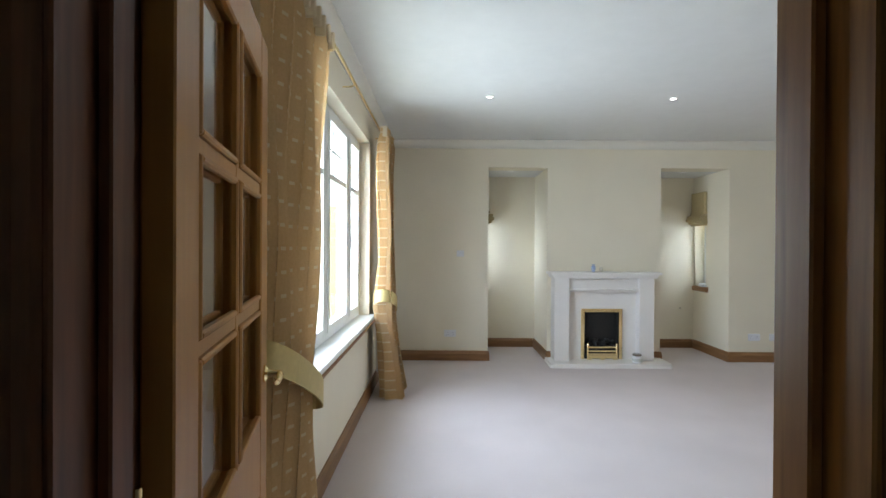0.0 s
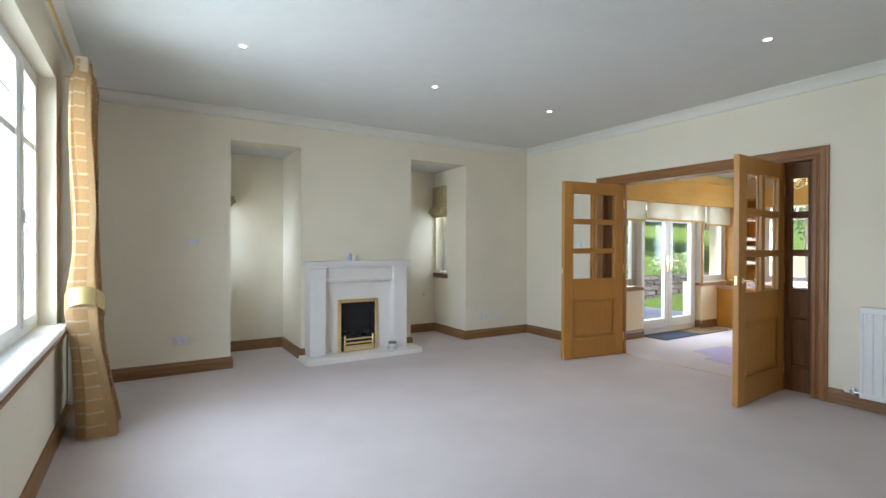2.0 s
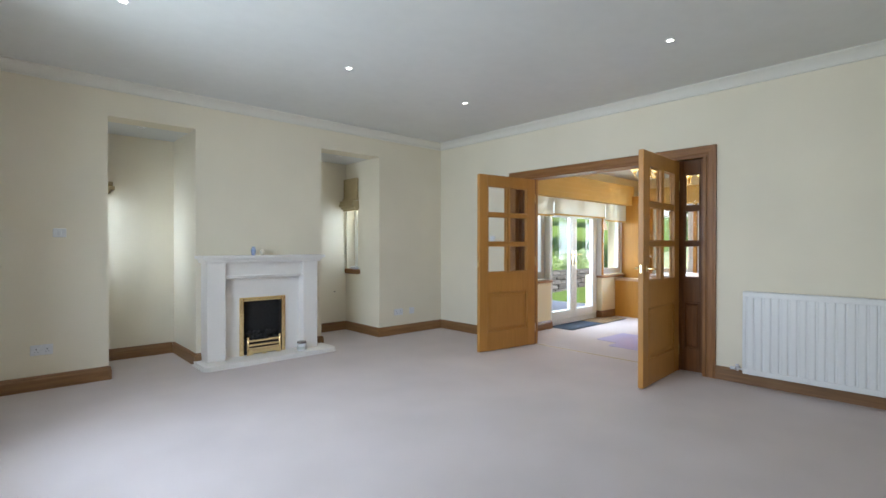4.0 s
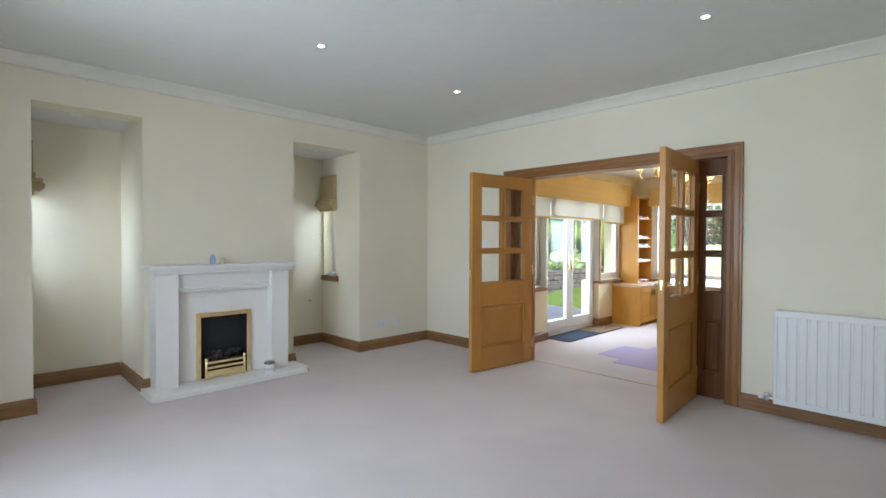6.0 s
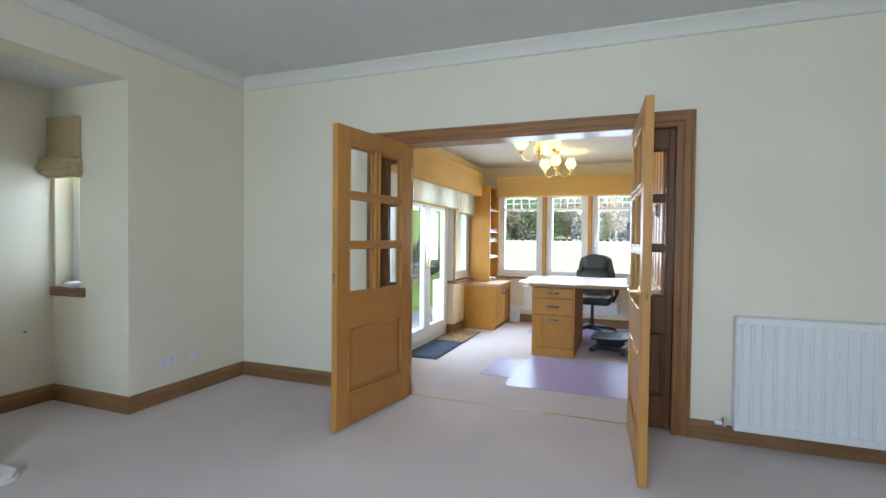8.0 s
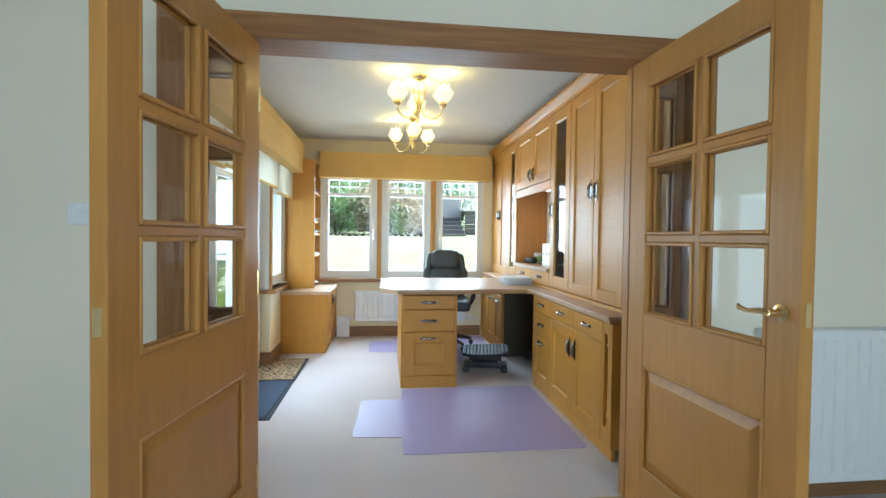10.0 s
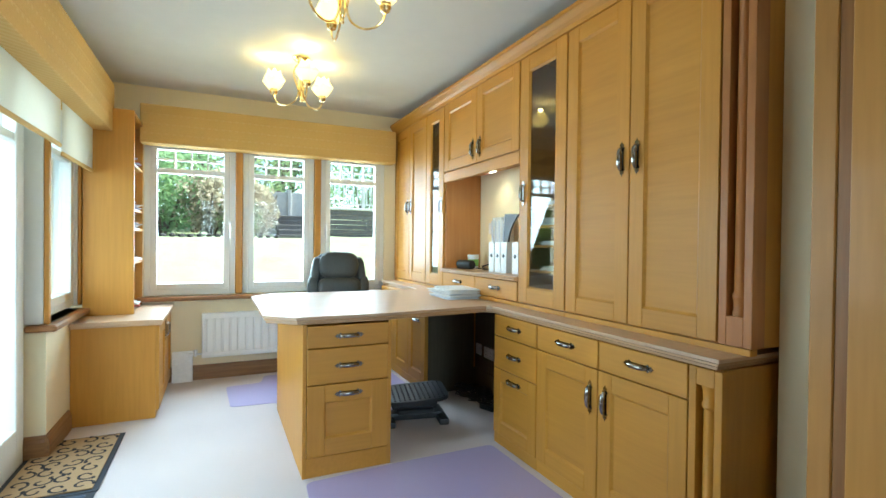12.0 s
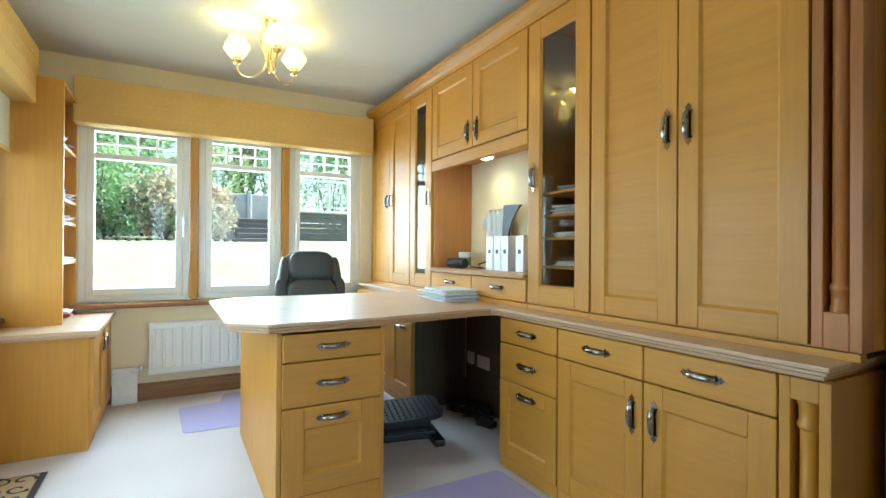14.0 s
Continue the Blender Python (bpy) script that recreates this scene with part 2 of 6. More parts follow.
M_PURPLE.node_tree.links.new(_n.outputs[0], _r.inputs[0])
M_PURPLE.node_tree.links.new(_r.outputs[0], _b.inputs["Roughness"])
M_CLEARVINYL = mat("mauve_vinyl_lip", (0.44, 0.385, 0.60), rough=0.45, bump=0.05, big=0.03)
M_STRIP = mat("dull_brass_strip", (0.55, 0.42, 0.22), rough=0.5, metal=0.6, bump=0.05)

# ---- mesh helpers ----
POSE = {}


def thing(name, x, y, z, rz=0, label="", category="", group="", kind=""):
    ob = new(name)
    ob.empty_display_size = 0.1
    POSE[ob] = pose(x, y, z, 0, 0, rz)
    ob.matrix_world = POSE[ob]
    return tagged(ob, label, category, group, kind)


def part(name, bm, material, parent=None, label="", at=None, world_space=False, smooth=False):
    """One mesh object under a thing or part. at: its own pose in the parent's space."""
    bmesh.ops.recalc_face_normals(bm, faces=bm.faces)
    me = bpy.data.meshes.new(name)
    bm.to_mesh(me)
    bm.free()
    me.materials.append(material)
    if smooth:
        for p in me.polygons:
            p.use_smooth = True
        me.set_sharp_from_angle(angle=radians(40))
    ob = new(name, me)
    m = at or Matrix()
    if parent is not None:
        ob.parent = parent
        if world_space:
            m = POSE[parent].inverted()
        POSE[ob] = POSE[parent] @ m
    else:
        POSE[ob] = m
    ob.matrix_local = m
    if label:
        ob["label"] = label
    return ob


def again(ob, parent, m):
    """The same mesh once more, as another part."""
    o = new(ob.name.split(".")[0], ob.data)
    o.parent = parent
    o.matrix_local = m
    POSE[o] = POSE[parent] @ m
    for k in ("label",):
        if k in ob:
            o[k] = ob[k]
    return o


def box(x0, x1, y0, y1, z0, z1, bevel=0.0, bm=None, seg=1):
    own = bmesh.new()
    bmesh.ops.create_cube(own, size=1)
    for v in own.verts:
        v.co = Vector((x0 + (v.co.x + 0.5) * (x1 - x0), y0 + (v.co.y + 0.5) * (y1 - y0), z0 + (v.co.z + 0.5) * (z1 - z0)))
    if bevel:
        bmesh.ops.bevel(own, geom=own.edges[:], offset=bevel, segments=seg, profile=0.7, affect="EDGES")
    return join(bm, own)


def join(bm, own):
    if bm is None:
        return own
    me = bpy.data.meshes.new("tmp")
    own.to_mesh(me)
    own.free()
    bm.from_mesh(me)
    bpy.data.meshes.remove(me)
    return bm


def prism(points, z0, z1, bm=None, bevel=0.0):
    """An upright solid over a plan outline."""
    own = bmesh.new()
    vs = [own.verts.new((x, y, z0)) for x, y in points]
    f = own.faces.new(vs)
    r = bmesh.ops.extrude_face_region(own, geom=[f])
    for v in r["geom"]:
        if isinstance(v, bmesh.types.BMVert):
            v.co.z = z1
    if bevel:
        bmesh.ops.bevel(own, geom=own.edges[:], offset=bevel, segments=2, profile=0.7, affect="EDGES")
    bmesh.ops.recalc_face_normals(own, faces=own.faces)
    return join(bm, own)


def lathe(profile, n=16, bm=None, m=None, cap=True):
    """Turned about z. profile: (radius, z)."""
    own = bmesh.new()
    rings = []
    for r, z in profile:
        rings.append([own.verts.new((r * math.cos(2 * math.pi * k / n), r * math.sin(2 * math.pi * k / n), z)) for k in range(n)])
    for a, b in zip(rings, rings[1:]):
        for k in range(n):
            own.faces.new((a[k], a[(k + 1) % n], b[(k + 1) % n], b[k]))
    if cap:
        own.faces.new(rings[0][::-1])
        own.faces.new(rings[-1])
    if m is not None:
        own.transform(m)
    return join(bm, own)


def tube(points, radius, n=8, bm=None):
    """A round bar along a line of points."""
    own = bmesh.new()
    pts = [Vector(p) for p in points]
    rings = []
    up = Vector((0, 0, 1))
    for i, p in enumerate(pts):
        d = (pts[min(i + 1, len(pts) - 1)] - pts[max(i - 1, 0)]).normalized()
        a = d.cross(up)
        if a.length < 0.05:
            a = d.cross(Vector((1, 0, 0)))
        a.normalize()
        b = d.cross(a)
        r = radius[i] if isinstance(radius, (list, tuple)) else radius
        rings.append([own.verts.new(p + r * (math.cos(2 * math.pi * k / n) * a + math.sin(2 * math.pi * k / n) * b)) for k in range(n)])
    for a, b in zip(rings, rings[1:]):
        for k in range(n):
            own.faces.new((a[k], a[(k + 1) % n], b[(k + 1) % n], b[k]))
    own.faces.new(rings[0][::-1])
    own.faces.new(rings[-1])
    return join(bm, own)


def sweep_profile(profile, a, b, inward, bm=None):
    """A moulding: profile points (out, z) swept from plan point a to b, out along inward."""
    own = bmesh.new()
    rows = []
    for p in (a, b):
        rows.append([own.verts.new((p[0] + o * inward[0], p[1] + o * inward[1], z)) for o, z in profile])
    n = len(profile)
    for k in range(n):
        own.faces.new((rows[0][k], rows[0][(k + 1) % n], rows[1][(k + 1) % n], rows[1][k]))
    own.faces.new(rows[0])
    own.faces.new(rows[1][::-1])
    return join(bm, own)


def wall(name, along, a0, a1, b0, b1, z0, z1, holes, material, label):
    """A wall with openings through it. along: 'x' or 'y'; b0, b1: its two faces."""
    cuts = sorted({a0, a1, *[h[0] for h in holes], *[h[1] for h in holes]})
    bm = bmesh.new()
    for p, q in zip(cuts, cuts[1:]):
        zs = [(z0, z1)]
        for h in holes:
            if h[0] <= p and q <= h[1]:
                zs = [s for lo, hi in zs for s in ((lo, min(hi, h[2])), (max(lo, h[3]), hi)) if s[1] - s[0] > 1e-4]
        for lo, hi in zs:
            if along == "x":
                box(p, q, b0, b1, lo, hi, bm=bm)
            else:
                box(b0, b1, p, q, lo, hi, bm=bm)
    bmesh.ops.remove_doubles(bm, verts=bm.verts, dist=1e-5)
    seen = {}
    for f in bm.faces:
        seen.setdefault(tuple(round(c, 3) for c in f.calc_center_median()), []).append(f)
    bmesh.ops.delete(bm, geom=[f for fs in seen.values() if len(fs) > 1 for f in fs], context="FACES")
    ob = part(name, bm, material)
    return tagged(ob, label, "wall", kind="structure")


def setting(name, bm, material, label, category, smooth=False):
    return tagged(part(name, bm, material, smooth=smooth), label, category, kind="structure")

# ---- structure: living room, hall, study ----
X0, X1, Y0, Y1, H = -0.67, 4.58, 0.63, 5.83, 2.667
S0, S1, T0, T1, SH = 4.73, 8.45, 2.0, 4.70, 2.375

setting("floor", box(-1.3, 8.75, -1.8, 7.0, -0.12, 0.0), M_CARPET, "pale beige wall-to-wall carpet", "carpet")
setting("ceiling_living_room", box(X0 - 0.3, X1 + 0.15, Y0 - 0.13, Y1 + 0.25, H, H + 0.2), M_CEIL, "white painted plaster ceiling with downlights", "ceiling")
setting("ceiling_study", box(S0, S1 + 0.3, T0 - 0.3, 5.3, SH, SH + 0.2), M_CEIL, "white painted study ceiling", "ceiling")
setting("ceiling_alcove", box(0.2, 3.85, Y1 + 0.25, 6.95, 2.35, 2.55), M_CEIL, "white alcove ceiling", "ceiling")
setting("ceiling_hall", box(-1.35, 1.75, -1.85, Y0 - 0.13, 2.45, 2.65), M_CEIL, "hall ceiling", "ceiling")

wall("wall_west", "y", Y0 - 0.13, Y1 + 0.25, X0 - 0.3, X0, 0, H, [(2.32, 4.42, 0.72, 2.33)], M_WALL, "cream painted wall with a large window")
wall("wall_north", "x", X0, X1 + 0.15, Y1, Y1 + 0.25, 0, H, [(0.56, 3.49, 0, 2.35)], M_WALL, "cream painted chimney wall with two alcoves")
wall("wall_south", "x", X0, X1, Y0 - 0.13, Y0, 0, H, [(-0.43, 0.484, 0, 2.03)], M_WALL, "cream painted wall round the hall door")
wall("wall_east", "y", Y0 - 0.13, Y1, X1, S0, 0, H, [(2.24, 4.46, 0, 2.025)], M_WALL, "cream painted wall with the wide doorway")
setting("wall_chimney_breast", box(1.28, 2.655, Y1, 6.65, 0, 2.35), M_WALL, "cream painted chimney breast", "wall")
setting("wall_alcove_back", box(0.26, 3.79, 6.65, 6.9, 0, 2.35), M_WALL, "cream painted alcove back wall", "wall")
wall("wall_alcove_west", "y", Y1 + 0.25, 6.65, 0.26, 0.56, 0, 2.35, [(6.34, 6.62, 0.84, 2.1)], M_WALL, "cream painted alcove side with narrow window")
wall("wall_alcove_east", "y", Y1 + 0.25, 6.65, 3.49, 3.79, 0, 2.35, [(6.34, 6.62, 0.84, 2.1)], M_WALL, "cream painted alcove side with narrow window")

wall("wall_study_south", "x", S0, S1 + 0.3, T0 - 0.25, T0, 0, SH, [], M_STUDYWALL, "cream painted study wall behind the cabinets")
setting("wall_study_nib", box(S0, 4.962, T0, 2.17, 0, SH), M_STUDYWALL, "cream painted wall nib beside the cabinets", "wall")
wall("wall_study_bay", "y", T0, 5.2, S1, S1 + 0.3, 0, SH, [(2.42, 4.42, 0.70, 1.98)], M_STUDYWALL, "cream painted study wall with three-light window")
wall("wall_study_north", "x", S0, S1, T1, T1 + 0.3, 0, SH,
     [(4.93, 5.70, 0.70, 2.0), (5.70, 7.15, 0, 2.0), (7.15, 7.90, 0.70, 2.0)], M_STUDYWALL, "study wall with glazed garden doors")

for nm, a in (("wall_hall_west", (-1.35, -1.2, -1.8, Y0 - 0.13)), ("wall_hall_east", (1.6, 1.75, -1.8, Y0 - 0.13)), ("wall_hall_back", (-1.35, 1.75, -1.95, -1.8))):
    setting(nm, box(*a, 0, 2.45), M_WALL, "cream painted hall wall", "wall")
# Unseen roof, added with a ridge high enough to shade the ground beyond the doors.
bm = prism([(-2.3, 2.8), (7.3, 2.8), (7.3, 2.95), (2.5, 5.6), (-2.3, 2.95)], -1.3, 8.95)
bm.transform(Matrix(((0, 0, 1, 0), (1, 0, 0, 0), (0, 1, 0, 0), (0, 0, 0, 1))))
setting("roof", bm, M_DARKOAK, "unseen plain pitched roof added to shade the garden", "roof")

# cornice and skirting
CORN = [(0, 2.667), (0.085, 2.667), (0.085, 2.655), (0.07, 2.648), (0.035, 2.62), (0.022, 2.59), (0.022, 2.578), (0, 2.575)]
bm = sweep_profile(CORN, (X0, Y1), (X1, Y1), (0, -1))
sweep_profile(CORN, (X1, Y0), (X1, Y1), (-1, 0), bm)
sweep_profile(CORN, (X0, Y0), (X0, Y1), (1, 0), bm)
sweep_profile(CORN, (X0, Y0), (X1, Y0), (0, 1), bm)
setting("trim_cornice", bm, M_CORNICE, "white moulded plaster cornice", "cornice", True)

SK = [(0, 0), (0.02, 0), (0.02, 0.085), (0.014, 0.098), (0.014, 0.108), (0.008, 0.118), (0, 0.12)]


def skirting(a, b, inward, nm="baseboard", material=None):
    m = material or (M_SKIRTX if abs(a[1] - b[1]) < 1e-6 else M_SKIRTY)
    setting(nm, sweep_profile(SK, a, b, inward), m, "oak skirting board with a moulded top", "skirting")


skirting((X0, Y1), (0.56, Y1), (0, -1))
skirting((3.49, Y1), (X1, Y1), (0, -1))
skirting((0.56, Y1 - 0.02), (0.56, 6.65), (1, 0))
skirting((0.58, 6.65), (1.26, 6.65), (0, -1))
skirting((1.28, Y1 - 0.02), (1.28, 6.65), (-1, 0))
skirting((2.655, Y1 - 0.02), (2.655, 6.65), (1, 0))
skirting((2.675, 6.65), (3.47, 6.65), (0, -1))
skirting((3.49, Y1 - 0.02), (3.49, 6.65), (-1, 0))
skirting((1.28, Y1), (1.324, Y1), (0, -1))
skirting((2.501, Y1), (2.655, Y1), (0, -1))
skirting((X1, 4.54), (X1, Y1 - 0.02), (-1, 0))
skirting((X1, Y0), (X1, 2.165), (-1, 0))
skirting((X0, Y0 + 0.02), (X0, Y1 - 0.02), (1, 0))
skirting((X0, Y0), (-0.52, Y0), (0, 1))
skirting((0.56, Y0), (X1 - 0.02, Y0), (0, 1))
skirting((S1, 2.46), (S1, 4.24), (-1, 0))
skirting((7.13, T1), (7.56, T1), (0, -1))
skirting((7.15, T1), (7.15, 4.79), (-1, 0))
skirting((S0, T1), (5.72, T1), (0, -1))
skirting((5.70, T1), (5.70, 4.79), (1, 0))


# ---- windows ----
def window(name, along, a0, a1, b, z0, z1, trans=None, cols=0, flip=1, label="", handle_at=None, bar=M_PVC):
    """A framed light. along: the axis of its width; b: middle of its depth; flip: towards the room."""
    def bx(p0, p1, d0, d1, q0, q1, bm=None, bev=0.004):
        lo, hi = sorted((b + d0 * flip, b + d1 * flip))
        return box(p0, p1, lo, hi, q0, q1, bev, bm) if along == "x" else box(lo, hi, p0, p1, q0, q1, bev, bm)
    ob = thing(name, *((((a0 + a1) / 2, b) if along == "x" else (b, (a0 + a1) / 2))), z0, 0, label, "window", kind="structure")
    w = 0.045
    bm = bx(a0, a0 + w, -0.035, 0.035, z0, z1)
    bx(a1 - w, a1, -0.035, 0.035, z0, z1, bm)
    bx(a0 + w, a1 - w, -0.035, 0.035, z0, z0 + w, bm)
    bx(a0 + w, a1 - w, -0.035, 0.035, z1 - w, z1, bm)
    part("window_frame", bm, M_PVC, ob, world_space=True)
    s0, s1, t0, t1 = a0 + w, a1 - w, z0 + w, z1 - w
    bm = bx(s0, s0 + 0.045, -0.02, 0.042, t0, t1)
    bx(s1 - 0.045, s1, -0.02, 0.042, t0, t1, bm)
    bx(s0 + 0.045, s1 - 0.045, -0.02, 0.042, t0, t0 + 0.05, bm)
    bx(s0 + 0.045, s1 - 0.045, -0.02, 0.042, t1 - 0.045, t1, bm)
    part("sash", bm, M_PVC, ob, world_space=True)
    g0, g1, k0, k1 = s0 + 0.045, s1 - 0.045, t0 + 0.05, t1 - 0.045
    if trans:
        part("transom", bx(g0, g1, -0.015, 0.036, trans - 0.02, trans + 0.02), M_PVC, ob, world_space=True)
        for i in range(1, cols):
            x = g0 + (g1 - g0) * i / cols
            part("glazing_bar", bx(x - 0.007, x + 0.007, -0.012, 0.02, trans + 0.02, k1, None, 0.002), bar, ob, world_space=True)
        zm = (trans + 0.02 + k1) / 2
        part("glazing_bar", bx(g0, g1, -0.01, 0.018, zm - 0.007, zm + 0.007, None, 0.002), bar, ob, world_space=True)
    p = part("pane", bx(g0 - 0.005, g1 + 0.005, -0.004, 0.0, k0 - 0.005, k1 + 0.005, None, 0), M_GLASS, ob, world_space=True)
    p.visible_shadow = False
    if handle_at:
        ha, hz = handle_at
        h = part("handle", bx(ha - 0.012, ha + 0.012, 0.042, 0.052, hz - 0.04, hz + 0.04), M_PLASTIC, ob, "white window handle", world_space=True)
        part("lever", bx(ha - 0.008, ha + 0.008, 0.056, 0.07, hz - 0.11, hz + 0.015), M_CHROME, h, world_space=True)
    return ob


def sill(name, bm, label="oak window sill"):
    setting(name, bm, M_DARKOAKY, label, "sill")


# living-room window
for a, b_ in ((2.32, 3.16), (3.16, 3.90)):
    window("window_1", "y", a, b_, -0.80, 0.75, 2.33, 1.86, 3, 1, "white framed casement window with small top panes")
window("window_1", "y", 3.90, 4.42, -0.80, 0.75, 2.33, 1.86, 2, 1, "white framed casement window with small top panes", (3.96, 1.42))
setting("window_sill_1", box(-0.835, -0.61, 2.27, 4.47, 0.715, 0.75, 0.006), M_WHITE, "white painted window board", "sill")
setting("window_board_edge", box(-0.625, -0.605, 2.27, 4.47, 0.695, 0.714, 0.003), M_DARKOAKY, "oak strip under the window board", "sill")
# alcove windows
for nm, x, f in (("window_2", 0.40, 1), ("window_3", 3.65, -1)):
    window(nm, "y", 6.34, 6.62, x, 0.87, 2.1, None, 0, f, "narrow white framed alcove window")
    lo, hi = sorted((x - 0.03 * f, x + 0.19 * f))
    setting("window_sill_" + nm[-1], box(lo, hi, 6.28, 6.645, 0.80, 0.868, 0.008), M_SKIRTY, "oak window sill in the alcove", "sill")

# study bay window: three lights between oak mullions
for a, b_, h_ in ((3.75, 4.42, (3.79, 1.28)), (3.09, 3.69, None), (2.42, 3.03, (2.98, 1.28))):
    window("window_4", "y", a, b_, S1 + 0.06, 0.705, 1.98, 1.72, 4, -1, "white framed study window with small top panes", h_)
for a in (3.69, 3.03):
    setting("window_mullion", box(S1 - 0.012, S1 + 0.1, a + 0.002, a + 0.058, 0.705, 1.98, 0.005), M_MAPLE, "oak mullion between the study windows", "mullion")
sill("window_sill_4", box(S1 - 0.07, S1 + 0.03, 2.38, 4.46, 0.665, 0.70, 0.008))

# garden doors with side lights
window("window_5", "x", 4.95, 5.66, T1 + 0.12, 0.72, 1.98, 1.66, 5, -1, "white framed side window of the garden doors")
window("window_6", "x", 7.19, 7.86, T1 + 0.075, 0.72, 1.98, 1.66, 4, -1, "white framed side window of the garden doors")
sill("window_sill_5", box(4.90, 5.69, T1 - 0.05, T1 + 0.085, 0.665, 0.70, 0.008))
sill("window_sill_6", box(7.12, 7.862, T1 - 0.05, T1 + 0.085, 0.665, 0.70, 0.008))
setting("trim_window_post", box(7.153, 7.187, T1 - 0.012, T1 + 0.012, 0.703, 1.98, 0.004), M_MAPLE, "oak strip beside the garden doors", "post")
setting("trim_window_post", box(7.1525, 7.1875, T1 + 0.013, T1 + 0.15, 0.703, 1.98, 0.003), M_PVC, "white post beside the garden doors", "post")
setting("trim_window_post", box(5.663, 5.697, T1 - 0.012, T1 + 0.15, 0.703, 1.98, 0.004), M_PVC, "white post beside the garden doors", "post")
setting("trim_window_post", box(7.864, 7.898, T1 + 0.001, T1 + 0.02, 0.72, 1.98, 0.004), M_MAPLE, "oak strip beside the side window", "post")
setting("trim_window_post", box(7.863, 7.898, T1 + 0.021, T1 + 0.15, 0.72, 1.98, 0.003), M_PVC, "white post beside the side window", "post")


def garden_doors():
    y = 4.83
    ob = thing("door_4", 6.43, y, 0, 0, "closed white glazed double garden door", "door", kind="structure")
    bm = box(5.705, 5.765, y - 0.04, y + 0.04, 0, 1.98, 0.004)
    box(7.085, 7.145, y - 0.04, y + 0.04, 0, 1.98, 0.004, bm)
    box(5.765, 7.085, y - 0.04, y + 0.04, 0, 0.07, 0.004, bm)
    box(5.765, 7.085, y - 0.04, y + 0.04, 1.93, 1.98, 0.004, bm)
    part("door_frame", bm, M_PVC, ob, world_space=True)
    for x0, x1, sgn in ((5.768, 6.423, -1), (6.427, 7.082, 1)):
        bm = box(x0, x0 + 0.085, y - 0.055, y + 0.01, 0.075, 1.925, 0.005)
        box(x1 - 0.085, x1, y - 0.055, y + 0.01, 0.075, 1.925, 0.005, bm)
        box(x0 + 0.085, x1 - 0.085, y - 0.055, y + 0.01, 0.075, 0.21, 0.005, bm)
        box(x0 + 0.085, x1 - 0.085, y - 0.055, y + 0.01, 1.85, 1.925, 0.005, bm)
        box(x0 + 0.085, x1 - 0.085, y - 0.045, y + 0.005, 1.63, 1.67, 0.004, bm)
        lf = part("leaf", bm, M_PVC, ob, world_space=True)
        for i in range(1, 4):
            x = x0 + 0.085 + (x1 - x0 - 0.17) * i / 4
            part("glazing_bar", box(x - 0.007, x + 0.007, y - 0.035, y, 1.67, 1.85, 0.002), M_PVC, lf, world_space=True)
        pn = part("pane", box(x0 + 0.08, x1 - 0.08, y - 0.022, y - 0.018, 0.2, 1.86), M_GLASS, lf, world_space=True)
        pn.visible_shadow = False
        xh = (x1 - 0.045) if sgn < 0 else (x0 + 0.045)
        hd = part("handle_plate", box(xh - 0.016, xh + 0.016, y - 0.063, y - 0.055, 0.9, 1.12, 0.003), M_BRASS, lf, "brass handle plate", world_space=True)
    for sgn, xh in ((-1, 6.378), (1, 6.472)):
        part("lever", tube([(xh, y - 0.06, 1.06), (xh, y - 0.1, 1.06), (xh + sgn * 0.03, y - 0.105, 1.06), (xh + sgn * 0.11, y - 0.105, 1.055)], 0.008), M_BRASS, ob, "brass lever handle", world_space=True, smooth=True)


garden_doors()


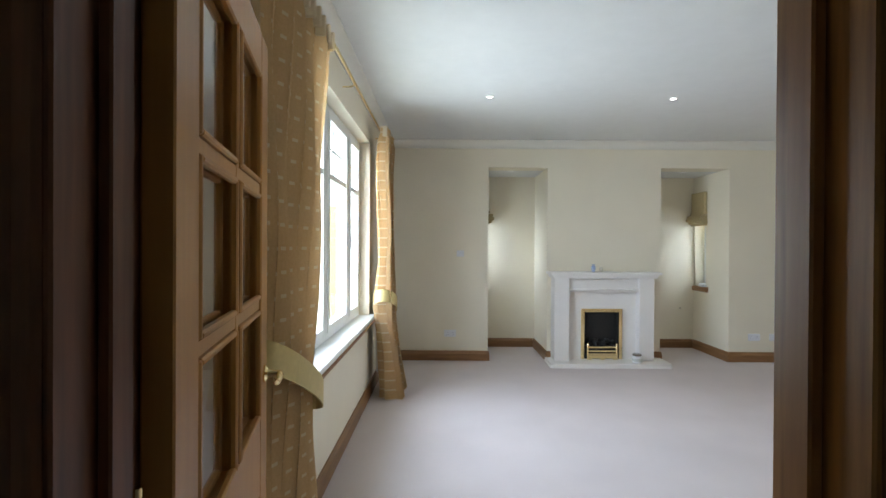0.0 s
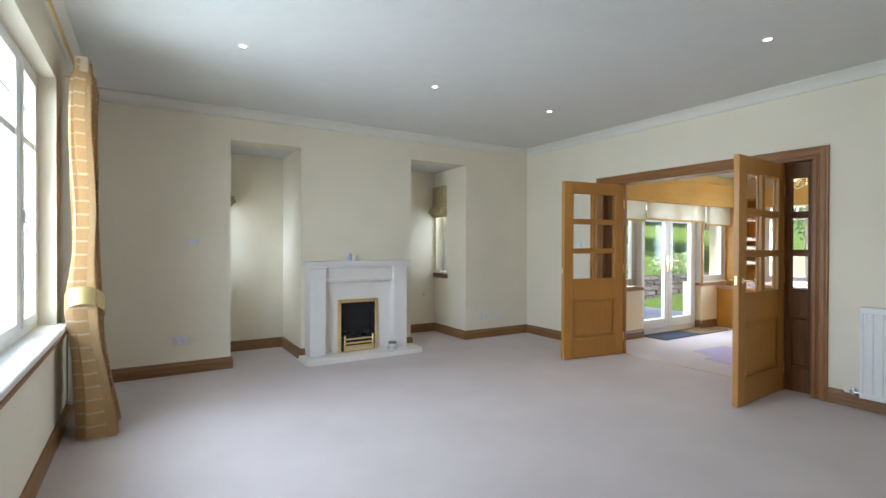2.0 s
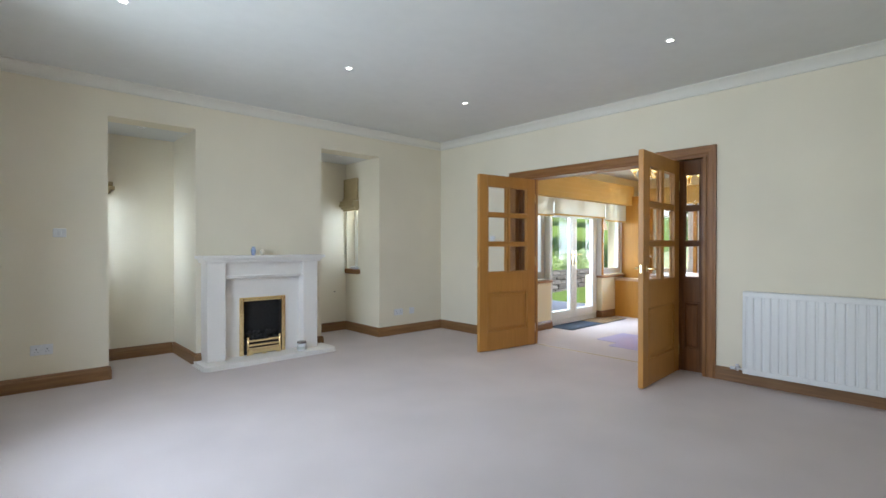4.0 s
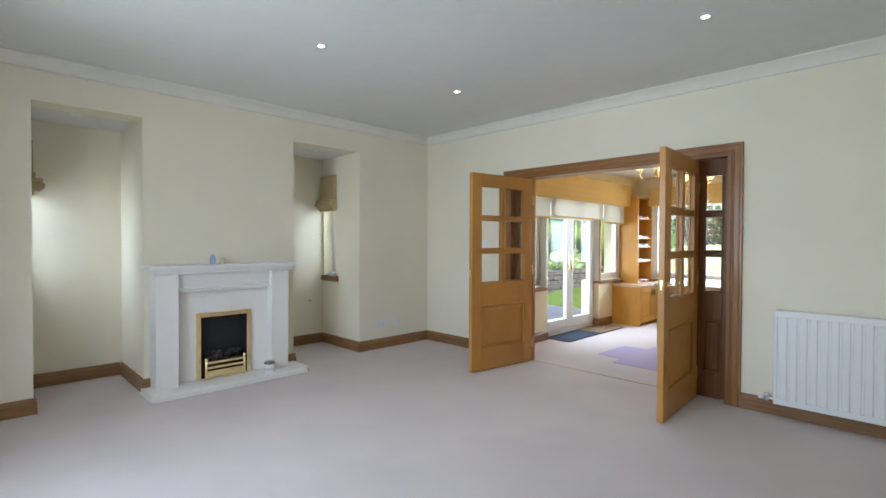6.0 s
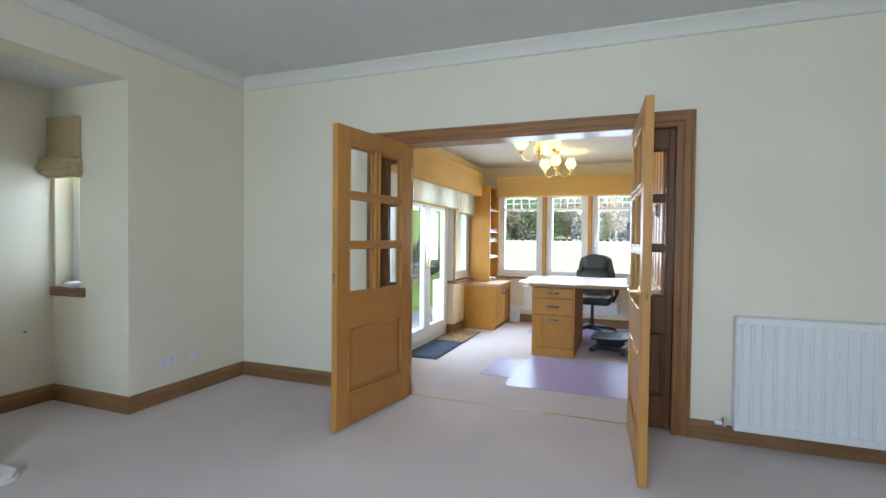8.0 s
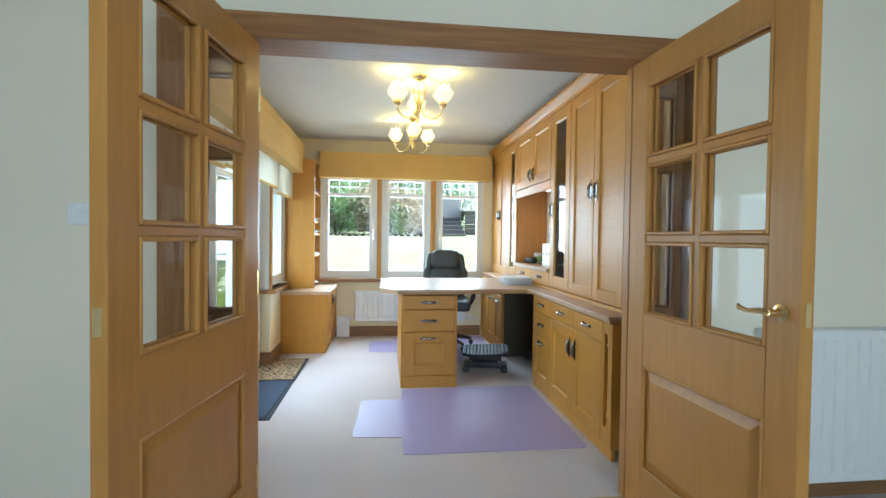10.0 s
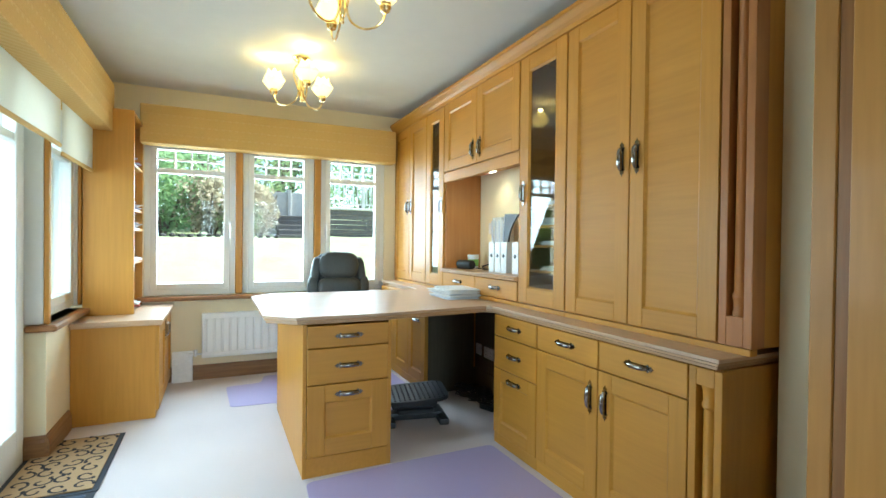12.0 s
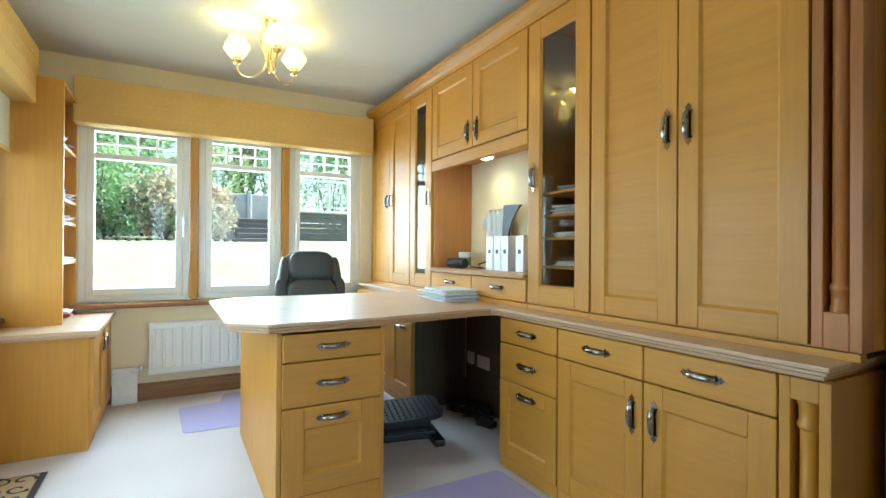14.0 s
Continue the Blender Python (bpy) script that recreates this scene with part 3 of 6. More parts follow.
# ---- panelled glazed doors ----
def door_leaf(name, x, y, rz, w, label, cols=2, h=1.98, z=0.01, handle=True, material=None, t=0.044, pane=None, bottom=0.205):
    """Oak door, hinged at (x, y): panes above, one raised panel below."""
    wd = material or M_OAK
    ob = thing(name, x, y, z, rz, label, "door")
    st = 0.115 if cols > 1 else 0.036
    PT = 0.656
    rows_z = [0.876, 1.203, 1.534, 1.862]
    bm = box(0, st, -t / 2, t / 2, 0, h, 0.003)
    box(w - st, w, -t / 2, t / 2, 0, h, 0.003, bm)
    part("stile", bm, wd, ob)
    for nm, a, b_ in (("bottom_rail", 0, bottom), ("lock_rail", PT, rows_z[0]), ("top_rail", rows_z[3], h)):
        part(nm, box(st + 0.0005, w - st - 0.0005, -t / 2 + 0.0008, t / 2 - 0.0008, a, b_, 0.002), wd, ob)
    # raised panel with its bolection moulding
    p0, p1 = st, w - st
    bm = box(p0, p1, -0.007, 0.007, bottom, PT)
    e = 0.055 if cols > 1 else 0.035
    for s in (-1, 1):
        own = bmesh.new()
        q = [(p0 + 0.02, bottom + 0.02, 0.007), (p1 - 0.02, bottom + 0.02, 0.007), (p1 - 0.02, PT - 0.02, 0.007), (p0 + 0.02, PT - 0.02, 0.007)]
        r = [(p0 + e, bottom + e, 0.017), (p1 - e, bottom + e, 0.017), (p1 - e, PT - e, 0.017), (p0 + e, PT - e, 0.017)]
        a = [own.verts.new((u, s * d, v)) for u, v, d in q]
        b_ = [own.verts.new((u, s * d, v)) for u, v, d in r]
        for k in range(4):
            own.faces.new((a[k], a[(k + 1) % 4], b_[(k + 1) % 4], b_[k]))
        own.faces.new(b_)
        join(bm, own)
    part("panel", bm, wd, ob)

    def beads(u0, u1, v0, v1, nm):
        bm = bmesh.new()
        for s in (-1, 1):
            lo, hi = sorted((s * 0.008, s * (t / 2 + 0.003)))
            box(u0, u0 + 0.014, lo, hi, v0, v1, 0.004, bm)
            box(u1 - 0.014, u1, lo, hi, v0, v1, 0.004, bm)
            box(u0 + 0.014, u1 - 0.014, lo, hi, v0, v0 + 0.014, 0.004, bm)
            box(u0 + 0.014, u1 - 0.014, lo, hi, v1 - 0.014, v1, 0.004, bm)
        part(nm, bm, wd, ob)
    beads(p0, p1, bottom, PT, "panel_moulding")
    gap = 0.03
    for i in range(1, cols):
        u = p0 + (p1 - p0) * i / cols
        part("glazing_bar", box(u - gap / 2, u + gap / 2, -t / 2 + 0.004, t / 2 - 0.004, rows_z[0], rows_z[3], 0.003), wd, ob)
    for v in rows_z[1:-1]:
        part("glazing_bar", box(p0, p1, -t / 2 + 0.005, t / 2 - 0.005, v - gap / 2, v + gap / 2, 0.003), wd, ob)
    for j in range(3):
        for i in range(cols):
            u0 = p0 + (p1 - p0) * i / cols + (gap / 2 if i else 0)
            u1 = p0 + (p1 - p0) * (i + 1) / cols - (gap / 2 if i < cols - 1 else 0)
            v0 = rows_z[j] + (gap / 2 if j else 0)
            v1 = rows_z[j + 1] - (gap / 2 if j < 2 else 0)
            beads(u0, u1, v0, v1, "glazing_bead")
            pn = part("pane", box(u0 + 0.004, u1 - 0.004, -0.002, 0.002, v0 + 0.004, v1 - 0.004), M_DGLASS, ob)
            pn.visible_shadow = False
    if handle:
        for s in (-1, 1):
            rose = part("handle_rose", lathe([(0.026, 0), (0.026, 0.006), (0.014, 0.012), (0.009, 0.03), (0.009, 0.05)], 14, m=pose(w - 0.06, s * t / 2, 0.99, -90 * s, 0, 0)), M_BRASS, ob, "polished brass rose", smooth=True)
            part("lever", tube([(w - 0.06, s * (t / 2 + 0.045), 0.99), (w - 0.09, s * (t / 2 + 0.05), 0.992), (w - 0.13, s * (t / 2 + 0.05), 0.985), (w - 0.165, s * (t / 2 + 0.048), 0.99), (w - 0.175, s * (t / 2 + 0.045), 1.0)], [0.009, 0.010, 0.008, 0.009, 0.006]), M_BRASS, rose, smooth=True)
        part("latch_plate", box(w, w + 0.0025, -0.010, 0.010, 0.955, 1.025, 0.001), M_BRASS, ob, "brass latch plate")
    elif cols > 1:
        part("strike_plate", box(w, w + 0.0025, -0.012, 0.012, 0.95, 1.02), M_BRASS, ob, "brass strike plate")
    for v in (0.2, 1.0, 1.75) if cols > 1 else ():
        part("hinge", lathe([(0.007, v - 0.05), (0.007, v + 0.05)], 10, m=pose(-0.004, t / 2, 0)), M_BRASS, ob, "brass hinge knuckle")
    return ob


door_leaf("door_1", 4.592, 4.182, 171.5, 0.852, "oak half-glazed door standing open into the living room", handle=False)
door_leaf("door_2", 4.602, 2.517, 183.3, 0.862, "oak half-glazed door with brass lever, standing open")
door_leaf("door_3", -0.378, 0.636, 102.3, 0.86, "oak half-glazed hall door with brass lever, standing open")
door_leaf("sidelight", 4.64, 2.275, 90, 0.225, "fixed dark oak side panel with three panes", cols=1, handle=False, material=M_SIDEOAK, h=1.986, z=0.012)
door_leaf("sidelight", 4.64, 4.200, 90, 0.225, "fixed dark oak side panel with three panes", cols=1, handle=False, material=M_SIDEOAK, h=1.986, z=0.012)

# wide doorway: lining, posts, architraves
bm = box(4.555, 4.755, 2.242, 2.272, 0, 2.0, 0.003)
setting("door_frame_1", bm, M_DARKOAK, "dark oak door lining", "door frame")
setting("door_frame_1", box(4.555, 4.755, 4.428, 4.458, 0, 2.0, 0.003), M_DARKOAK, "dark oak door lining", "door frame")
setting("door_frame_1", box(4.555, 4.755, 2.242, 4.458, 2.0, 2.023, 0.003), M_DARKOAKY, "dark oak door head lining", "door frame")
for y0_, y1_, x1_ in ((2.502, 2.522, 4.69), (4.178, 4.198, 4.672)):
    setting("door_frame_1", box(4.605, 4.635, y0_, y1_, 0, 2.0, 0.003), M_DARKOAK, "dark oak post beside the door", "door frame")
    setting("door_frame_1", box(4.636, x1_, y0_ - 0.002, y1_ + 0.002, 0, 2.0, 0.003), M_OAK, "pale oak post on the study side of the doorway", "door frame")
ARC = [(0, 0), (0.012, 0), (0.014, 0.01), (0.014, 0.03), (0.019, 0.04), (0.019, 0.075), (0.024, 0.085), (0.024, 0.1), (0, 0.1)]


def architrave(nm, along, b, out, a0, a1, z1, material, mat_h, width=0.1):
    """Moulded casing round an opening, on the face at b that looks along out."""
    for i, (a, s) in enumerate(((a0, -1), (a1, 1))):
        bm = bmesh.new()
        rows = []
        for z in (0, z1 + (0 if 0 else width)):
            ring = []
            for o, u in ARC:
                zz = z if z == 0 else z1 + u * width / 0.1
                p, q = a + s * u * width / 0.1, b + out * o
                ring.append(bm.verts.new((q, p, zz) if along == "y" else (p, q, zz)))
            rows.append(ring)
        n = len(ARC)
        for k in range(n):
            bm.faces.new((rows[0][k], rows[0][(k + 1) % n], rows[1][(k + 1) % n], rows[1][k]))
        bm.faces.new(rows[0])
        bm.faces.new(rows[1])
        setting(nm, bm, material, "moulded oak architrave", "architrave")
    bm = bmesh.new()
    rows = []
    for a, s in ((a0, -1), (a1, 1)):
        ring = []
        for o, u in ARC:
            p, q = a + s * u * width / 0.1, b + out * o
            ring.append(bm.verts.new((q, p, z1 + u * width / 0.1) if along == "y" else (p, q, z1 + u * width / 0.1)))
        rows.append(ring)
    n = len(ARC)
    for k in range(n):
        bm.faces.new((rows[0][k], rows[0][(k + 1) % n], rows[1][(k + 1) % n], rows[1][k]))
    bm.faces.new(rows[0])
    bm.faces.new(rows[1])
    setting(nm, bm, mat_h, "moulded oak architrave over the opening", "architrave")


architrave("trim_architrave", "y", X1, -1, 2.262, 4.438, 2.003, M_DARKOAK, M_DARKOAKY)
architrave("trim_architrave", "y", S0, 1, 2.262, 4.438, 2.003, M_OAK, M_OAKH, 0.055)
setting("threshold_strip", box(4.63, 4.65, 2.524, 4.176, 0.0, 0.004, 0.001), M_STRIP, "thin brass carpet strip in the doorway", "threshold")

# hall door frame: left and head coloured for shade, right lining for light
setting("door_frame_2", box(-0.43, -0.402, 0.49, 0.645, 0, 2.0, 0.003), M_HALLDIM, "oak hall door lining, light and shade in its colour", "door frame")
setting("door_frame_2", box(0.456, 0.484, 0.49, 0.645, 0, 2.0, 0.003), M_JAMBLIT, "oak hall door lining, light and shade in its colour", "door frame")
setting("door_frame_2", box(-0.43, 0.484, 0.49, 0.645, 2.0, 2.028, 0.003), M_HALLDIM, "oak hall door head, darkened for the dim hall", "door frame")
setting("door_stop", box(0.438, 0.4555, 0.555, 0.598, 0, 1.995, 0.003), M_DARKOAK, "oak door stop", "door frame")
setting("door_stop", box(-0.4015, -0.384, 0.555, 0.598, 0, 1.995, 0.003), M_HALLDIM, "oak door stop", "door frame")
architrave("trim_architrave", "x", Y0 - 0.13, -1, -0.41, 0.464, 2.008, M_HALLDIM, M_HALLDIM)
architrave("trim_architrave", "x", Y0, 1, -0.41, 0.464, 2.008, M_DARKOAK, M_SKIRTX)


# ---- living room: fireplace ----
def fireplace():
    ob = thing("fireplace_surround", 1.91, Y1, 0, 0, "white stone fireplace surround with moulded mantel shelf and hearth", "fireplace")
    W = dict(world_space=True)
    y = Y1
    pts = [(1.245, y), (1.245, 5.50), (1.285, 5.46), (2.62, 5.46), (2.66, 5.50), (2.66, y)]
    bm = prism(pts, 0.0, 0.018, bevel=0.003)
    prism([(1.255, y), (1.255, 5.505), (1.29, 5.47), (2.615, 5.47), (2.65, 5.505), (2.65, y)], 0.018, 0.048, bm, 0.008)
    part("hearth", bm, M_STONE, ob, "pale stone hearth slab", **W)
    for x0, x1 in ((1.325, 1.50), (2.325, 2.50)):
        bm = box(x0, x1, 5.635, y, 0.048, 1.02, 0.004)
        part("leg", bm, M_STONE, ob, **W)
    bm = box(1.50, 2.325, 5.69, y, 0.88, 1.02, 0.004)
    part("frieze", bm, M_STONE, ob, **W)
    bm = box(1.50, 2.325, 5.655, 5.72, 0.872, 0.890, 0.005)
    box(1.51, 2.315, 5.668, 5.72, 0.855, 0.873, 0.006, bm)
    part("frieze_moulding", bm, M_STONE, ob, **W)
    # back panel round the fire opening
    part("back_panel", box(1.50, 1.695, 5.745, y, 0.048, 0.88), M_STONE, ob, **W)
    part("back_panel", box(2.125, 2.325, 5.745, y, 0.048, 0.88), M_STONE, ob, **W)
    part("back_panel", box(1.695, 2.125, 5.745, y, 0.62, 0.88), M_STONE, ob, **W)
    bm = box(1.30, 2.525, 5.60, y, 1.02, 1.045, 0.008, seg=2)
    box(1.29, 2.535, 5.585, y, 1.045, 1.062, 0.006, bm, 2)
    box(1.265, 2.56, 5.56, y, 1.062, 1.092, 0.006, bm, 2)
    part("mantel_shelf", bm, M_STONE, ob, "moulded stone mantel shelf", **W)


def fire():
    ob = thing("gas_fire", 1.91, 5.74, 0.048, 0, "black gas fire with polished brass trim and coals", "fireplace")
    W = dict(world_space=True)
    x0, x1, y = 1.665, 2.155, 5.738
    bm = box(x0, x0 + 0.04, y - 0.022, y, 0.049, 0.65, 0.006, None, 2)
    box(x1 - 0.04, x1, y - 0.022, y, 0.049, 0.65, 0.006, bm, 2)
    box(x0 + 0.04, x1 - 0.04, y - 0.022, y, 0.61, 0.65, 0.006, bm, 2)
    part("brass_trim", bm, M_BRASS, ob, "polished brass surround", **W)
    bm = box(x0 + 0.035, x1 - 0.035, 5.80, 5.815, 0.05, 0.62)
    box(x0 + 0.031, x0 + 0.04, y, 5.815, 0.05, 0.62, 0, bm)
    box(x1 - 0.04, x1 - 0.031, y, 5.815, 0.05, 0.62, 0, bm)
    box(x0 + 0.05, x1 - 0.05, y, 5.815, 0.605, 0.62, 0, bm)
    part("firebox", bm, M_BLACK, ob, "black fire box", **W)
    bm = bmesh.new()
    rnd = random.Random(4)
    for i in range(34):
        own = bmesh.new()
        bmesh.ops.create_icosphere(own, subdivisions=1, radius=rnd.uniform(0.018, 0.03))
        for v in own.verts:
            v.co *= rnd.uniform(0.75, 1.2)
        own.transform(pose(rnd.uniform(x0 + 0.08, x1 - 0.08), rnd.uniform(y + 0.005, 5.785), 0.2 + rnd.uniform(0, 0.075), rnd.uniform(0, 90), rnd.uniform(0, 90), 0))
        join(bm, own)
    box(x0 + 0.056, x1 - 0.056, y + 0.001, 5.799, 0.05, 0.2, 0, bm)
    part("coal_bed", bm, M_COAL, ob, "imitation coals", **W)
    # fret: posts, bars, scalloped base
    for x in (x0 + 0.075, x1 - 0.075):
        part("fret_post", lathe([(0.013, 0.05), (0.013, 0.21), (0.009, 0.216), (0.016, 0.226), (0.013, 0.24), (0.004, 0.246)], 12, m=pose(x, y - 0.045, 0)), M_BRASS, ob, **W, smooth=True)
    for z in (0.15, 0.195):
        part("fret_bar", box(x0 + 0.07, x1 - 0.07, y - 0.053, y - 0.041, z - 0.012, z + 0.012, 0.004), M_BRASS, ob, **W)
    prof = [(x0 + 0.07, 0.05), (x0 + 0.11, 0.05), (x0 + 0.13, 0.065), (x0 + 0.21, 0.065), (x0 + 0.23, 0.05), (x0 + 0.26, 0.05), (x0 + 0.28, 0.065), (x0 + 0.36, 0.065), (x0 + 0.38, 0.05), (x1 - 0.07, 0.05), (x1 - 0.07, 0.125), (x0 + 0.07, 0.125)]
    bm = prism(prof, 0, 0.012)
    bm.transform(pose(0, y - 0.041, 0, 90, 0, 0))
    part("fret_base", bm, M_BRASS, ob, **W)


fireplace()
fire()

ob = thing("vase", 1.80, 5.70, 1.092, 0, "small blue and white ceramic vase on the mantel", "vase")
part("body", lathe([(0.012, 0), (0.018, 0.004), (0.024, 0.04), (0.026, 0.06), (0.018, 0.072), (0.014, 0.078), (0.018, 0.088), (0.013, 0.088), (0.01, 0.07)], 16), M_CERAMB, ob, smooth=True)
ob = thing("figurine", 1.90, 5.72, 1.092, 0, "small cream ceramic ornament on the mantel", "ornament")
part("body", lathe([(0.016, 0), (0.022, 0.01), (0.024, 0.035), (0.016, 0.055), (0.006, 0.062)], 14), M_CERAMC, ob, smooth=True)
ob = thing("candle_jar", 2.27, 5.56, 0.048, 0, "white jar candle with a glass lid on the hearth", "candle")
part("jar", lathe([(0.045, 0), (0.05, 0.005), (0.05, 0.075), (0.047, 0.08)], 20), M_PLASTIC, ob, "white candle jar", smooth=True)
part("label_band", lathe([(0.0508, 0.018), (0.0508, 0.05)], 20, cap=False), mat("paper_label", (0.62, 0.64, 0.60), rough=0.6, bump=0), ob, "pale paper label")
part("lid", lathe([(0.046, 0.08), (0.05, 0.084), (0.05, 0.098), (0.04, 0.104), (0.01, 0.106)], 20), M_PEWTER, ob, "dark silver lid", smooth=True)


# ---- curtains ----
def curtain(name, x, y0, y1, z0, z1, tie_z, tie_y, tie_w, flare, seed, label, folds=9, amp=0.035, hem=0.0, slope=0.085):
    """A pleated curtain held by a tie-back; tie_y: where it is gathered; flare: (y0, y1) at the hem."""
    rnd = random.Random(seed)
    ob = thing(name, x, (y0 + y1) / 2, z0, 0, label, "curtain")
    bm = bmesh.new()
    uvl = bm.loops.layers.uv.new("UVMap")
    nu, nv = folds * 10, 44
    ph = [rnd.uniform(-0.7, 0.7) for _ in range(folds + 2)]
    grid = []
    full = (y1 - y0) * 1.7
    for j in range(nv + 1):
        f = j / nv
        z = z0 + (z1 - z0) * f
        if z > tie_z:
            k = (z - tie_z) / (z1 - tie_z)
            k = k ** 0.75
            lo = tie_y - tie_w / 2 + (y0 - tie_y + tie_w / 2) * k
            hi = tie_y + tie_w / 2 + (y1 - tie_y - tie_w / 2) * k
        else:
            k = ((tie_z - z) / (tie_z - z0)) ** 0.6
            lo = tie_y - tie_w / 2 + (flare[0] - tie_y + tie_w / 2) * k
            hi = tie_y + tie_w / 2 + (flare[1] - tie_y - tie_w / 2) * k
        near = max(0.0, 1 - abs(z - tie_z) / 0.35)
        a = amp * (1 + 0.5 * near + 13 * hem * max(0.0, (tie_z - z) / tie_z) * (1 - near)) * (0.7 if f > 0.97 else 1)
        xo = x + hem * max(0.0, (tie_z - z) / tie_z)
        row = []
        for i in range(nu + 1):
            u = i / nu
            ii = u * folds
            p = ph[int(ii)] * (1 - ii % 1) + ph[int(ii) + 1] * (ii % 1)
            w = math.sin(2 * math.pi * ii + p)
            d = xo + a * (abs(w) ** 0.8) * (1 if w > 0 else -1) + 0.012 * math.sin(5 * z + 9 * u)
            yy = lo + (hi - lo) * u + 0.012 * math.sin(2 * math.pi * ii * 2 + p)
            row.append((bm.verts.new((d, yy, z)), u * full, z - z0))
        grid.append(row)
    for j in range(nv):
        for i in range(nu):
            c = (grid[j][i], grid[j][i + 1], grid[j + 1][i + 1], grid[j + 1][i])
            fc = bm.faces.new([v[0] for v in c])
            for lp, v in zip(fc.loops, c):
                lp[uvl].uv = (v[1], v[2])
    bmesh.ops.solidify(bm, geom=bm.faces[:], thickness=0.004)
    part("drape", bm, M_CURTAIN, ob, world_space=True, smooth=True)
    # pleated heading
    bm = bmesh.new()
    n = folds * 2
    for i in range(n):
        yy = y0 + (y1 - y0) * (i + 0.5) / n
        box(x - 0.03, x + 0.035, yy - 0.008, yy + 0.008, z1 - 0.075, z1 + 0.02, 0.006, bm)
    tagged(part("heading", bm, M_CURTAIN, ob, "pencil-pleated heading", world_space=True), kind="stuff")
    # tie-back band
    bm = bmesh.new()
    ring = []
    n = 28
    for i in range(n + 1):
        a = math.pi * 2 * i / n
        cy, cx = tie_y + (tie_w / 2 + 0.03) * math.cos(a), x + max(0.075, amp * 1.5 + 0.012) * math.sin(a)
        dz = -slope * math.cos(a)
        ring.append((bm.verts.new((cx, cy, tie_z - 0.055 + dz)), bm.verts.new((cx, cy, tie_z + 0.055 + dz))))
    for p, q in zip(ring, ring[1:]):
        bm.faces.new((p[0], q[0], q[1], p[1]))
    bmesh.ops.remove_doubles(bm, verts=bm.verts, dist=1e-5)
    bmesh.ops.solidify(bm, geom=bm.faces[:], thickness=0.006)
    part("tieback", bm, M_TIE, ob, "plain gold fabric tie-back", world_space=True, smooth=True)
    return ob


curtain("curtain", -0.575, 1.56, 2.44, 0.012, 2.43, 0.855, 1.87, 0.60, (1.53, 2.28), 3, "gold curtain with woven dashes, tied back beside the window", folds=5, amp=0.016, slope=0.17)
curtain("curtain", -0.525, 4.24, 4.66, 0.012, 2.43, 0.86, 4.46, 0.34, (4.27, 4.70), 8, "gold curtain with woven dashes, tied back beyond the window", folds=7, amp=0.06, hem=0.07)
ob = thing("curtain_rod", -0.59, 3.2, 2.42, 0, "thin brass curtain rod with finials and brackets", "curtain rod")
part("rod", tube([(-0.59, 1.55, 2.475), (-0.59, 4.78, 2.475)], 0.011, 10), M_BRASS, ob, world_space=True, smooth=True)
for yy in (1.52, 4.81):
    part("finial", lathe([(0.008, -0.03), (0.02, -0.02), (0.024, 0), (0.018, 0.02), (0.006, 0.03)], 12, m=pose(-0.59, yy, 2.475, 90, 0, 0)), M_BRASS, ob, world_space=True, smooth=True)
for yy in (1.6, 3.2, 4.74):
    part("bracket", tube([(-0.669, yy, 2.445), (-0.62, yy, 2.445), (-0.595, yy, 2.452), (-0.59, yy, 2.464)], 0.006), M_BRASS, ob, world_space=True, smooth=True)


# ---- roman blinds in the alcove windows ----
def roman_blind(x, f):
    ob = thing("roman_blind", x, 6.48, 1.70, 0, "beige roman blind, drawn up in folds", "blind")
    W = dict(world_space=True)
    def bx(d0, d1, y0, y1, z0, z1, bev, bm=None):
        lo, hi = sorted((x + d0 * f, x + d1 * f))
        return box(lo, hi, y0, y1, z0, z1, bev, bm, 2)
    part("panel", bx(0.004, 0.045, 6.31, 6.64, 1.83, 2.13, 0.012), M_ROMAN, ob, **W)
    for i, (z, d) in enumerate(((1.845, 0.06), (1.80, 0.105), (1.76, 0.12), (1.725, 0.085))):
        bm = bx(0.004, d, 6.305 - 0.004 * i, 6.64, z - 0.022, z + 0.018, 0.012)
        part("fold", bm, M_ROMAN, ob, **W)
    part("hem", bx(0.004, 0.05, 6.31, 6.64, 1.68, 1.72, 0.008), M_ROMAN, ob, **W)


roman_blind(3.488, -1)
roman_blind(0.562, 1)


